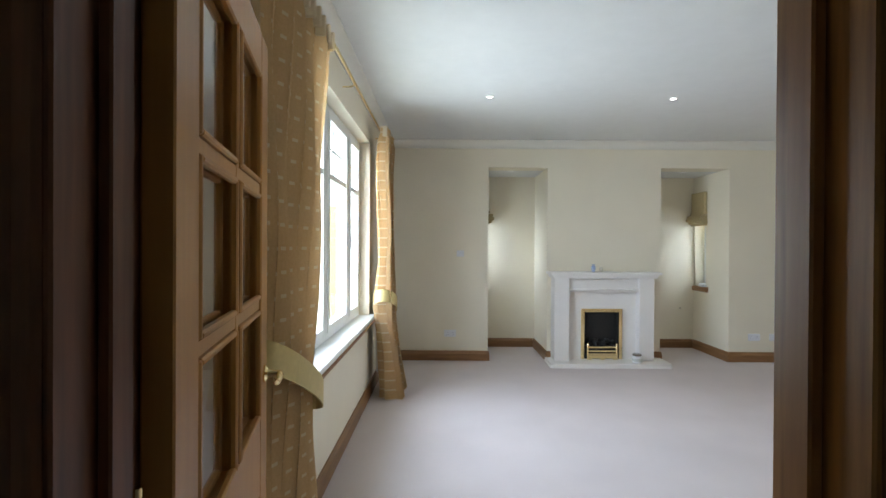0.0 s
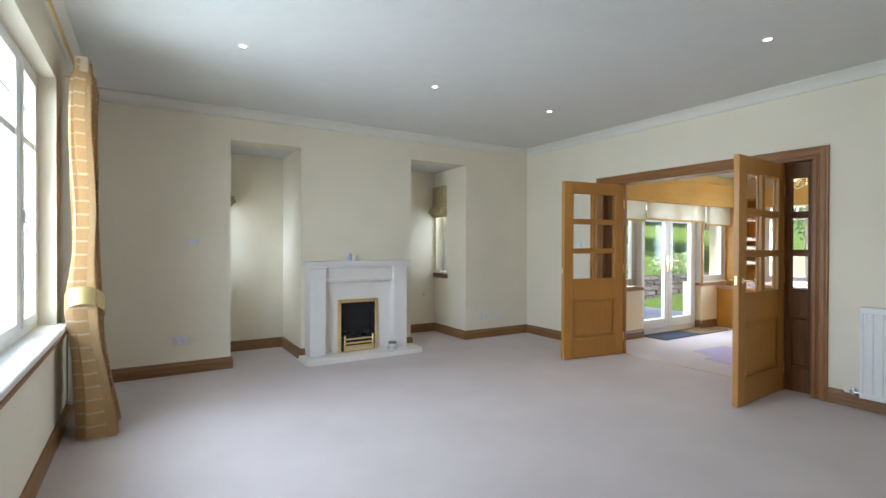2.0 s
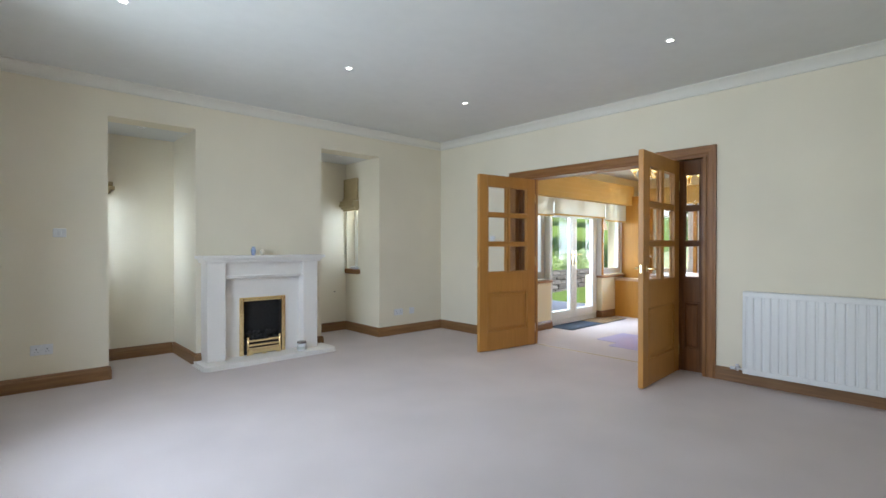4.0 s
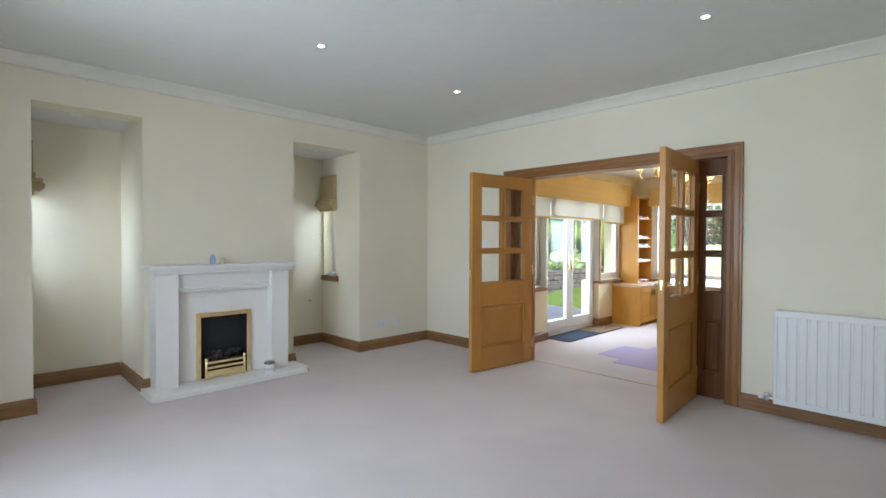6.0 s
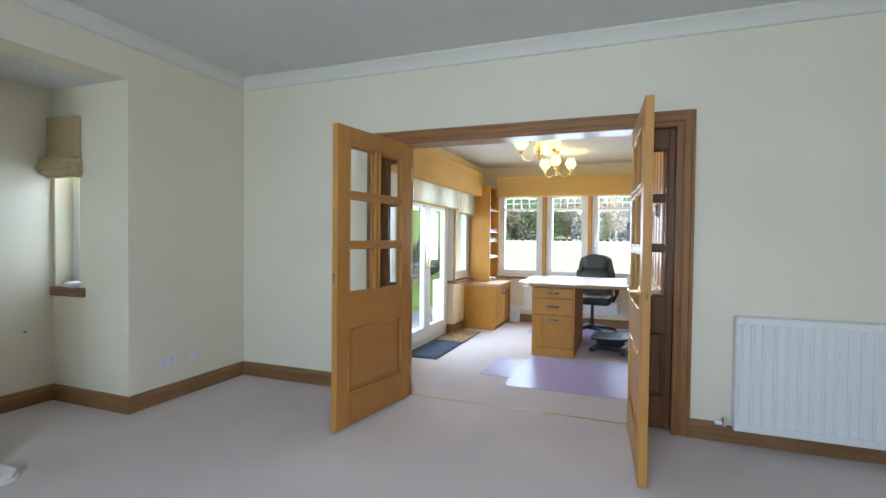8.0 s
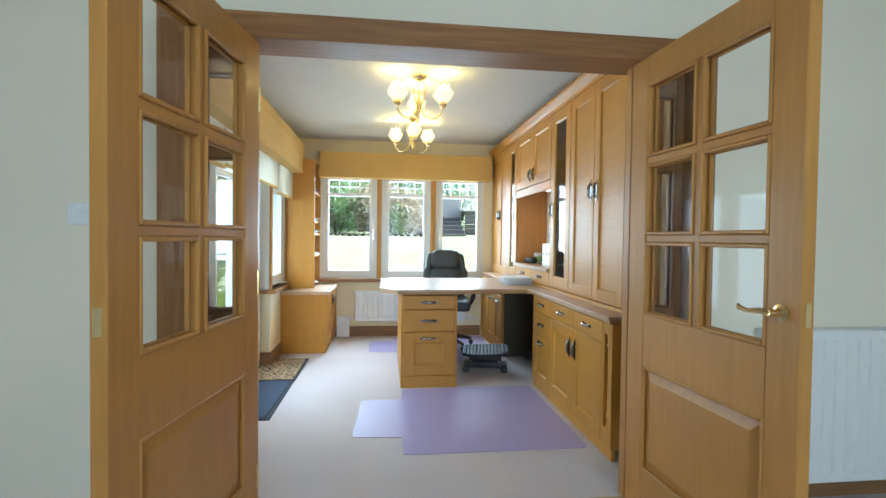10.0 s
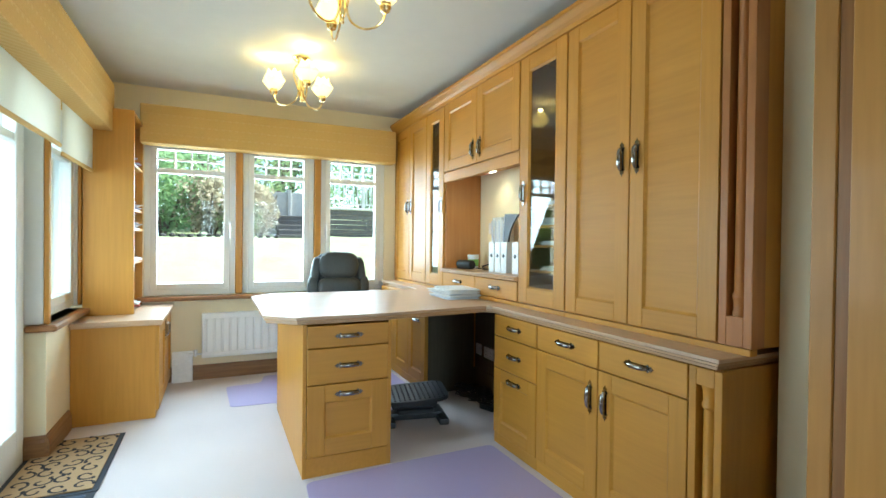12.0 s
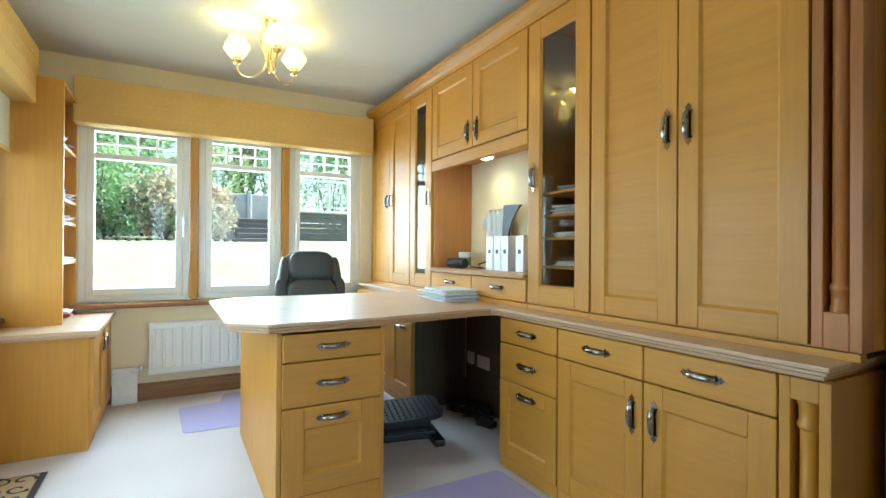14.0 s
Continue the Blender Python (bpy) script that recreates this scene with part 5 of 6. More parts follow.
def layered(points, nm, label, cat):
    """Worktop with a three-layer edge over a plan outline."""
    cx = sum(p[0] for p in points) / len(points)
    cy = sum(p[1] for p in points) / len(points)
    ob = thing(nm, cx, cy, 0.752, 0, label, cat)
    def ins(e):
        out = []
        n = len(points)
        for i in range(n):
            a, b_, c = Vector(points[i - 1]), Vector(points[i]), Vector(points[(i + 1) % n])
            d1, d2 = (b_ - a).normalized(), (c - b_).normalized()
            n1, n2 = Vector((-d1.y, d1.x)), Vector((-d2.y, d2.x))
            k = (n1 + n2)
            k = k / max(0.3, (1 + n1.dot(n2)))
            out.append(tuple(b_ + k * e))
        return out
    part("edge_layer", prism(ins(0.017), 0.752, 0.7635, bevel=0.004), M_EDGE, ob, world_space=True)
    part("edge_layer", prism(ins(0.008), 0.766, 0.7760, bevel=0.004), M_EDGE, ob, world_space=True)
    part("edge_core", prism(ins(0.024), 0.757, 0.785), M_EDGE, ob, world_space=True)
    part("top_sheet", prism(points, 0.7785, 0.792, bevel=0.004), M_TOP, ob, "pale wood veneer top", world_space=True)
    return ob


YC = 2.447
layered([(4.982, T0 + 0.172), (4.982, YC), (6.37, YC), (6.40, YC + 0.02), (6.405, YC + 0.06), (6.335, 3.10), (6.335, 3.545), (6.47, 3.685), (7.37, 3.685), (7.50, 3.545), (7.50, YC + 0.06), (7.53, YC), (8.445, YC), (8.445, T0 + 0.004), (4.986, T0 + 0.004), (4.986, T0 + 0.172)][::-1],
        "worktop", "pale wood L-shaped desk top and counter with layered edge", "desk")


# desk pedestal: drawers to the near end, plain side panels
ped = thing("desk_pedestal", 6.36, 3.285, 0, -90, "maple desk pedestal with three drawers and pewter handles", "desk")
# local x runs to world -y, front faces world -x
part("side_panel", box(-0.225, -0.207, 0.0, 1.08, 0.0, 0.75, 0.001), M_MAPLE, ped)
part("side_panel", box(0.207, 0.225, 0.0, 1.08, 0.0, 0.75, 0.001), M_MAPLE, ped)
part("back_panel", box(-0.207, 0.207, 1.07, 1.08, 0.0, 0.75), M_MAPLE, ped)
part("plinth", box(-0.207, 0.207, 0.0, 0.018, 0.0, 0.095, 0.002), M_MAPLEY, ped)
for z, h, pn in ((0.632, 0.112, False), (0.452, 0.178, False), (0.098, 0.352, True)):
    shaker(ped, -0.206, z, 0.412, h, (0.206, h - 0.05 if pn else h / 2, False), y=0.012, panel=pn, nm="drawer_front", material=M_MAPLEY if not pn else None, fr=0.085)

# low cabinet and bookcase by the garden doors; fronts face -y
low = unit("low_cabinet", 7.58, 4.245, 0.0, 0, 0.865, 0.45, 0.605, "low maple cabinet with panelled doors beside the garden doors")
for i in (0, 1):
    shaker(low, 0.002 + i * 0.431, 0.05, 0.429, 0.55, ((0.39 if i == 0 else 0.04), 0.46, True))
bm = box(-0.018, 0.865, -0.035, 0.45, 0.6055, 0.618, 0.002)
box(-0.025, 0.865, -0.042, 0.45, 0.6185, 0.642, 0.003, bm)
part("top", bm, M_TOP, low, "pale wood top")
bk = thing("bookcase", 8.13, 4.56, 0.643, 0, "narrow maple bookcase with shelves of papers and files", "bookcase")
W = dict(world_space=True)
part("side_panel", box(7.865, 7.885, 4.405, 4.694, 0.643, 2.04, 0.001), M_MAPLE, bk, **W)
part("side_panel", box(8.425, 8.445, 4.425, 4.694, 0.643, 2.04, 0.001), M_MAPLE, bk, **W)
part("back_panel", box(7.886, 8.424, 4.685, 4.694, 0.643, 2.04), M_SHELFIN, bk, **W)
part("top_panel", box(7.886, 8.424, 4.41, 4.684, 2.02, 2.04), M_MAPLE, bk, **W)
SHZ = (0.98, 1.22, 1.36, 1.68)
for v in SHZ:
    part("shelf", box(7.886, 8.424, 4.425, 4.684, v, v + 0.02, 0.001), M_MAPLE, bk, **W)
for i, v in enumerate((0.643, 1.0, 1.24, 1.38, 1.70)):
    for k in (0, 1):
        stack_of_papers("paper_stack", 8.02 + 0.25 * k, 4.53, v + 0.0, 4 * i, 0.22, 0.18, 5 + (i * 3 + k) % 4, 40 + 2 * i + k, "stack of magazines and papers on a bookcase shelf", (M_PAPER, M_PAPERB, M_REDP if i in (0, 4) else M_PAPER))


# ---- study: chandeliers ----
def chandelier(x, y, turn):
    ob = thing("chandelier", x, y, SH, turn, "brass three-arm ceiling light with frosted tulip shades, lit", "chandelier", "study ceiling lights")
    part("ceiling_rose", lathe([(0.055, 0), (0.055, -0.008), (0.04, -0.025), (0.018, -0.035), (0.008, -0.04)], 20), M_BRASS, ob, "brass ceiling rose", smooth=True)
    part("hub", lathe([(0.006, -0.10), (0.014, -0.13), (0.017, -0.19), (0.013, -0.26), (0.006, -0.275), (0.010, -0.285), (0.003, -0.295)], 14), M_BRASS, ob, "turned brass drop", smooth=True)
    for k in range(3):
        a = radians(120 * k)
        c, s = math.cos(a), math.sin(a)
        def P(r, z):
            return (r * c, r * s, z)
        pts = [P(0.01, -0.03), P(0.045, -0.07), P(0.05, -0.12), P(0.03, -0.18), P(0.02, -0.23), P(0.04, -0.285), P(0.09, -0.315), P(0.14, -0.31), P(0.175, -0.28), P(0.185, -0.245)]
        sm = []
        for i in range(len(pts) - 1):
            p0, p1, p2, p3 = (Vector(pts[max(0, min(len(pts) - 1, j))]) for j in (i - 1, i, i + 1, i + 2))
            for q in range(4):
                t = q / 4
                sm.append(0.5 * ((2 * p1) + (p2 - p0) * t + (2 * p0 - 5 * p1 + 4 * p2 - p3) * t * t + (3 * p1 - p0 - 3 * p2 + p3) * t ** 3))
        sm.append(Vector(pts[-1]))
        arm = part("arm", tube(sm, 0.005, 8), M_BRASS, ob, "curved brass arm", smooth=True)
        part("cup", lathe([(0.006, -0.25), (0.02, -0.242), (0.026, -0.225), (0.022, -0.215), (0.03, -0.208)], 14, m=pose(0.185 * c, 0.185 * s, 0)), M_BRASS, arm, "brass lamp cup", smooth=True)
        bm = bmesh.new()
        n, rings = 24, []
        for r, z in ((0.022, -0.214), (0.036, -0.205), (0.052, -0.185), (0.062, -0.166), (0.069, -0.152), (0.056, -0.138), (0.045, -0.120), (0.042, -0.092)):
            ring = []
            for i in range(n):
                th = 2 * math.pi * i / n
                fl = 1 + (0.12 if z > -0.17 else 0.03) * math.cos(6 * th)
                dz = 0.010 * math.cos(6 * th) if z > -0.15 else 0
                ring.append(bm.verts.new((0.185 * c + r * fl * math.cos(th), 0.185 * s + r * fl * math.sin(th), z + dz)))
            rings.append(ring)
        for p, q in zip(rings, rings[1:]):
            for i in range(n):
                bm.faces.new((p[i], p[(i + 1) % n], q[(i + 1) % n], q[i]))
        bmesh.ops.solidify(bm, geom=bm.faces[:], thickness=0.003)
        part("shade", bm, M_BULB, arm, "glowing frosted glass tulip shade", smooth=True)
        part("bulb", lathe([(0.01, -0.2), (0.018, -0.16), (0.014, -0.13), (0.003, -0.115)], 12, m=pose(0.185 * c, 0.185 * s, 0)), M_FILAMENT, arm, "lit candle bulb", smooth=True)
        d = bpy.data.lights.new("bulb_lamp", "POINT")
        d.energy, d.shadow_soft_size, d.color = CHAND, 0.03, (1.0, 0.70, 0.25)
        o = new("bulb_lamp", d)
        m = pose(x, y, SH, 0, 0, turn) @ Vector((0.185 * c, 0.185 * s, -0.085))
        o.matrix_world = pose(*m)


M_FILAMENT = glowing("bulb_glow", (1.0, 0.82, 0.45), 1.6)
CHAND = 0.58
chandelier(7.28, 3.39, 62)
chandelier(6.03, 3.41, 2)


# ---- office chair ----
def rounded(x0, x1, y0, y1, z0, z1, r, bm=None, seg=4):
    return box(x0, x1, y0, y1, z0, z1, r, bm, seg)


def pillow(ax, ay, az, m, e=0.6, taper=0.0, n=28, k=18):
    """A stuffed cushion: a rounded block with full sides, narrower towards its top by taper."""
    def sp(v):
        return math.copysign(abs(v) ** e, v)
    bm = bmesh.new()
    rows = []
    for j in range(k + 1):
        t = -math.pi / 2 + math.pi * j / k
        row = []
        for i in range(n):
            p = 2 * math.pi * i / n
            z = sp(math.sin(t))
            r = sp(math.cos(t)) if 0 < j < k else 0.02
            w = 1 - taper * max(0, z)
            row.append(bm.verts.new((ax * w * r * sp(math.cos(p)), ay * r * sp(math.sin(p)), az * z)))
        rows.append(row)
    for p, q in zip(rows, rows[1:]):
        for i in range(n):
            bm.faces.new((p[i], p[(i + 1) % n], q[(i + 1) % n], q[i]))
    bm.faces.new(rows[0][::-1])
    bm.faces.new(rows[-1])
    bm.transform(m)
    return bm


def office_chair(x, y, rz):
    ob = thing("office_chair", x, y, 0.004, rz, "black leather high-back office chair with padded arms", "chair")
    # local: faces -y
    part("seat", rounded(-0.255, 0.255, -0.27, 0.23, 0.43, 0.54, 0.05), M_LEATHER, ob, "padded black leather seat", smooth=True)
    part("seat_front_roll", rounded(-0.25, 0.25, -0.30, -0.16, 0.425, 0.535, 0.05), M_LEATHER, ob, smooth=True)
    back = part("backrest", pillow(0.25, 0.05, 0.30, pose(0, 0.275, 0.765, -9, 0, 0), 0.5, 0.16), M_LEATHER, ob, "padded black leather backrest", smooth=True)
    part("headrest", pillow(0.165, 0.06, 0.115, pose(0, 0.225, 0.955, -9, 0, 0), 0.6, 0.05), M_LEATHER, back, "padded leather head cushion", smooth=True)
    part("lumbar_pad", pillow(0.185, 0.065, 0.125, pose(0, 0.195, 0.735, -9, 0, 0), 0.6), M_LEATHER, back, smooth=True)
    part("lumbar_pad", pillow(0.185, 0.055, 0.08, pose(0, 0.175, 0.58, -9, 0, 0), 0.6), M_LEATHER, back, smooth=True)
    for s in (-1, 1):
        part("side_bolster", pillow(0.05, 0.055, 0.15, pose(s * 0.205, 0.225, 0.715, -9, s * 4, 0), 0.65), M_LEATHER, back, smooth=True)
        part("side_bolster", pillow(0.042, 0.05, 0.11, pose(s * 0.185, 0.262, 0.915, -9, s * -8, 0), 0.65), M_LEATHER, back, smooth=True)
    for s in (-1, 1):
        a = part("armrest", rounded(s * 0.30 - 0.04, s * 0.30 + 0.04, -0.18, 0.16, 0.655, 0.70, 0.018), M_LEATHER, ob, "padded leather armrest", smooth=True)
        part("arm_bracket", tube([(s * 0.30, -0.12, 0.66), (s * 0.31, -0.10, 0.56), (s * 0.27, 0.0, 0.46), (s * 0.31, 0.10, 0.56), (s * 0.30, 0.12, 0.66)], 0.016), M_BPLASTIC, a, smooth=True)
    part("gas_column", lathe([(0.03, 0.10), (0.03, 0.22), (0.02, 0.225), (0.02, 0.40), (0.09, 0.41), (0.10, 0.43)], 16), M_BPLASTIC, ob, "black gas lift column", smooth=True)
    hub = part("base_hub", lathe([(0.05, 0.075), (0.055, 0.12), (0.035, 0.14)], 16), M_BPLASTIC, ob)
    for k in range(5):
        a = radians(72 * k + 18)
        c, s = math.cos(a), math.sin(a)
        part("base_leg", tube([(0.03 * c, 0.03 * s, 0.115), (0.17 * c, 0.17 * s, 0.10), (0.31 * c, 0.31 * s, 0.07)], [0.028, 0.024, 0.016], 8), M_BPLASTIC, ob)
        w = part("castor", lathe([(0.012, -0.022), (0.026, -0.02), (0.027, -0.004), (0.02, 0), (0.027, 0.004), (0.026, 0.02), (0.012, 0.022)], 14, m=pose(0.31 * c, 0.31 * s, 0.028, 90, 0, 72 * k)), M_BPLASTIC, ob, "twin black castor", smooth=True)


office_chair(7.83, 2.97, -95)


def mat_outline(pts, r=0.04):
    out = []
    n = len(pts)
    for i in range(n):
        a, b_, c = (Vector(pts[(i + k) % n]) for k in (-1, 0, 1))
        d1, d2 = (a - b_).normalized(), (c - b_).normalized()
        rr = min(r, (a - b_).length / 2.2, (c - b_).length / 2.2)
        p, q = b_ + d1 * rr, b_ + d2 * rr
        for t in (0, 0.25, 0.5, 0.75, 1):
            out.append(tuple((1 - t) ** 2 * p + 2 * t * (1 - t) * b_ + t * t * q))
    return out


# ---- foot rest ----
def foot_rest(x, y, rz):
    ob = thing("foot_rest", x, y, 0.0, rz, "black plastic tilting foot rest with studded plate", "foot rest")
    bm = prism(mat_outline([(-0.21, -0.145), (-0.05, -0.155), (0.05, -0.155), (0.21, -0.145), (0.21, 0.12), (0.06, 0.15), (-0.06, 0.15), (-0.21, 0.12)], 0.06), -0.014, 0.012, None, 0.005)
    for i in range(12):
        for j in range(8):
            own = lathe([(0.008, 0.011), (0.006, 0.018), (0.001, 0.02)], 6, m=pose(-0.174 + 0.0316 * i, -0.115 + 0.033 * j, 0))
            join(bm, own)
    bm.transform(pose(0, 0, 0.168, -6, 3, 0))
    part("plate", bm, M_BPLASTIC, ob, "studded black plate")
    bm = rounded(-0.15, 0.15, -0.03, 0.03, 0.075, 0.14, 0.012, None, 2)
    box(-0.12, 0.12, -0.06, 0.06, 0.05, 0.085, 0.01, bm)
    box(-0.05, 0.05, -0.035, 0.035, 0.13, 0.155, 0.008, bm)
    part("pivot", bm, M_BPLASTIC, ob)
    for s in (-1, 1):
        part("foot", rounded(s * 0.17 - 0.03, s * 0.17 + 0.03, -0.15, 0.15, 0.0, 0.04, 0.012, None, 2), M_BPLASTIC, ob)
    part("cross_bar", rounded(-0.17, 0.17, -0.045, 0.045, 0.012, 0.055, 0.01, None, 2), M_BPLASTIC, ob)


foot_rest(6.90, 2.71, 78)

# cables under the desk
rnd = random.Random(11)
for k in range(4):
    ob = thing("cable", 7.0 + 0.06 * k, 2.13, 0.006, 0, "loose coil of black cable on the carpet under the desk", "cable")
    pts = []
    for i in range(60):
        a = i * 0.42 + k
        r = 0.055 + 0.03 * math.sin(i * 0.9 + k) + 0.012 * k
        pts.append((r * 1.5 * math.cos(a), r * math.sin(a), 0.006 + 0.035 * (1 + math.sin(i * 0.7 + k * 2)) * (0.4 + 0.6 * (i / 60))))
    part("lead", tube(pts, 0.0045, 6), M_BPLASTIC, ob, smooth=True)
ob = thing("adaptor", 6.86, 2.17, 0.0, 20, "black power adaptor on the carpet", "adaptor")
part("body", rounded(-0.06, 0.06, -0.03, 0.03, 0, 0.035, 0.008, None, 2), M_BPLASTIC, ob)


# ---- floor mats ----
ob = thing("chair_mat", 5.75, 3.02, 0.0, 0, "mauve-tinted vinyl chair mat on the carpet", "chair mat")
part("sheet", prism(mat_outline([(5.17, 2.46), (6.34, 2.46), (6.34, 3.04), (6.31, 3.50), (5.79, 3.53), (5.17, 3.53)]), 0.001, 0.005), M_PURPLE, ob, world_space=True)
part("lip", prism(mat_outline([(5.40, 3.42), (6.09, 3.42), (6.08, 3.80), (5.43, 3.83)]), 0.0008, 0.0042), M_CLEARVINYL, ob, "glossy lip of the mat", world_space=True)
ob = thing("chair_mat", 7.85, 3.1, 0.0, 0, "mauve-tinted vinyl chair mat under the office chair", "chair mat")
part("sheet", prism(mat_outline([(7.10, 2.48), (8.34, 2.48), (8.34, 3.52), (8.14, 3.56), (8.12, 3.82), (7.60, 3.80), (7.58, 3.50), (7.515, 3.50), (7.515, 3.02), (7.10, 3.02)]), 0.001, 0.0035), M_PURPLE, ob, world_space=True)

ob = thing("doormat", 6.33, 4.62, 0, 0, "ribbed blue-grey doormat with rubber edge", "doormat")
part("rubber_edge", box(5.75, 6.62, 4.38, 4.785, 0.001, 0.005, 0.001), M_MATEDGE, ob, world_space=True)
rib = None
for i in range(30):
    m = POSE[ob].inverted() @ pose(5.78 + i * 0.0272, 4.41, 0.005)
    if rib is None:
        rib = part("pile_rib", box(0, 0.022, 0, 0.345, 0, 0.007, 0.003), M_BLUEMAT, ob, at=m)
    else:
        again(rib, ob, m)
ob = thing("doormat", 7.1, 4.63, 0, 0, "coir doormat with black scroll pattern", "doormat")
part("rubber_edge", box(6.625, 7.365, 4.375, 4.785, 0.001, 0.005, 0.001), M_MATEDGE, ob, world_space=True)
part("coir_surface", box(6.65, 7.34, 4.40, 4.76, 0.005, 0.012, 0.002), M_COIR, ob, world_space=True)
bm = bmesh.new()
rnd = random.Random(5)
for i in range(7):
    for j in range(4):
        cx, cy = 6.70 + i * 0.098, 4.45 + j * 0.088
        s = 1 if (i + j) % 2 else -1
        a0 = rnd.uniform(0, 6.28)
        pts = []
        for k in range(12):
            a = a0 + s * k * 0.5
            r = 0.012 + 0.0032 * k
            pts.append((cx + r * math.cos(a), cy + r * math.sin(a)))
        for p, q in zip(pts, pts[1:]):
            d = (Vector(q) - Vector(p))
            n = Vector((-d.y, d.x)).normalized() * 0.006
            own = bmesh.new()
            own.faces.new([own.verts.new((*(Vector(v) + w_), 0.0128)) for v, w_ in ((p, -n), (q, -n), (q, n), (p, n))])
            join(bm, own)
        own = bmesh.new()
        e = Vector(pts[-1])
        own.faces.new([own.verts.new((e.x + 0.016 * math.cos(t), e.y + 0.010 * math.sin(t), 0.0129)) for t in (0, 1.05, 2.1, 3.14, 4.2, 5.25)])
        join(bm, own)
tagged(part("scroll_print", bm, M_SCROLL, ob, "black printed scrolls", world_space=True), kind="stuff")

# ---- things on the desk and in the niche ----
stack_of_papers("paper_pile", 6.89, 2.425, 0.793, 2, 0.30, 0.22, 12, 77, "untidy pile of papers and plastic wallets on the desk", (M_PAPER, M_PAPERB, M_PAPERB, M_PAPER))


def file_box(x, rz):
    ob = thing("magazine_file", x, 2.115, 0.9655, rz, "white cardboard magazine file with finger hole", "file box", "white files in the niche")
    w, d, h = 0.072, 0.17, 0.20
    bm = box(-w / 2, w / 2, -d / 2, -d / 2 + 0.003, 0, h)
    box(-w / 2, w / 2, d / 2 - 0.003, d / 2, 0, h * 0.55, 0, bm)
    for s in (-1, 1):
        own = prism([(-d / 2, 0), (d / 2, 0), (d / 2, h * 0.55), (-d / 2 + 0.06, h), (-d / 2, h)], 0, 0.003)
        own.transform(pose(s * (w / 2 - 0.0015) - 0.0015, 0, 0) @ Matrix(((0, 0, 1, 0), (1, 0, 0, 0), (0, 1, 0, 0), (0, 0, 0, 1))))
        join(bm, own)
    part("card_case", bm, M_PLASTIC, ob)
    part("finger_hole", lathe([(0.013, 0), (0.013, 0.002)], 16, m=pose(0, -d / 2, 0.11, 90, 0, 0)), M_BPLASTIC, ob, "dark finger hole")
    part("papers", box(-w / 2 + 0.008, w / 2 - 0.008, -d / 2 + 0.008, d / 2 - 0.01, 0.005, h - 0.02, 0.002), M_PAPER, ob, "papers in the file")


for x, r in ((6.797, 180), (6.721, 181), (6.645, 180), (6.508, 178)):
    file_box(x, r)
ob = thing("folder_stack", 6.89, 2.05, 0.9655, 0, "row of upright white folders in the niche", "folders")
for i in range(12):
    part("folder", box(-0.0065, 0.0065, -0.034, 0.034, 0, 0.355 + 0.012 * ((i * 5) % 3), 0.001), M_PAPER if i % 3 else M_PAPERB, ob, at=pose(0.085 - 0.0165 * i, 0, 0, 0, 3, 0))
ob = thing("document_wallet", 6.70, 2.10, 0.9655, 0, "black curved document wallet standing among the files", "folder")
part("wallet", prism([(0.05, 0), (0.10, 0), (0.098, 0.23), (0.085, 0.393), (-0.08, 0.385), (-0.03, 0.34), (0.01, 0.29), (0.035, 0.23)], -0.006, 0.006), M_BPLASTIC, ob, at=pose(0, 0, 0, 90, 0, 0))
ob = thing("speaker", 7.15, 2.21, 0.9655, 0, "small black cylinder speaker lying on the niche shelf", "speaker")
part("body", lathe([(0.03, -0.075), (0.033, -0.07), (0.033, 0.07), (0.03, 0.075)], 20, m=pose(0, 0, 0.033, 0, 90, 12)), M_BPLASTIC, ob, smooth=True)
part("end_ring", lathe([(0.031, 0.0752), (0.026, 0.0775), (0.024, 0.0752)], 20, m=pose(0, 0, 0.033, 0, 90, 12)), M_PEWTER, ob, "metal ring")
ob = thing("cable", 6.97, 2.17, 0.9655, 0, "black cable of the speaker on the shelf", "cable")
part("lead", tube([(0.07, 0.01, 0.012), (0.03, -0.02, 0.006), (-0.02, -0.03, 0.006), (-0.06, 0.02, 0.006), (-0.08, 0.05, 0.03), (-0.1, -0.05, 0.06)], 0.004, 6), M_BPLASTIC, ob, smooth=True)
ob = thing("tub", 7.20, 2.12, 0.9655, 0, "white plastic tub with a green label", "tub")
part("pot", lathe([(0.036, 0), (0.04, 0.004), (0.042, 0.085)], 20), M_PLASTIC, ob, smooth=True)
part("lid", lathe([(0.044, 0.085), (0.044, 0.103), (0.042, 0.105)], 20), M_PLASTIC, ob, smooth=True)
part("label_band", lathe([(0.0412, 0.02), (0.0425, 0.07)], 20, cap=False), mat("green_label", (0.25, 0.50, 0.12), rough=0.5, bump=0), ob, "green label")
plate("light_switch", 7.12, T0, 1.27, 180, 0.086, 0.086, "white switch in the niche", "switch")

ob = thing("waste_bin", 4.86, 2.29, 0.0, 0, "small steel pedal bin with black lid", "bin")
part("body", lathe([(0.085, 0), (0.09, 0.005), (0.09, 0.22), (0.085, 0.225)], 24), M_CHROME, ob, "brushed steel body", smooth=True)
part("lid", lathe([(0.093, 0.225), (0.093, 0.245), (0.07, 0.268), (0.01, 0.275)], 24), M_BPLASTIC, ob, "black domed lid", smooth=True)
ob = thing("white_board", 8.40, 4.14, 0.0, 0, "small white panel leaning by the radiator", "panel")
part("board", box(-0.012, 0.012, -0.075, 0.075, 0.0, 0.25, 0.003), M_PLASTIC, ob, at=pose(0, 0, 0, 0, 4, 0))
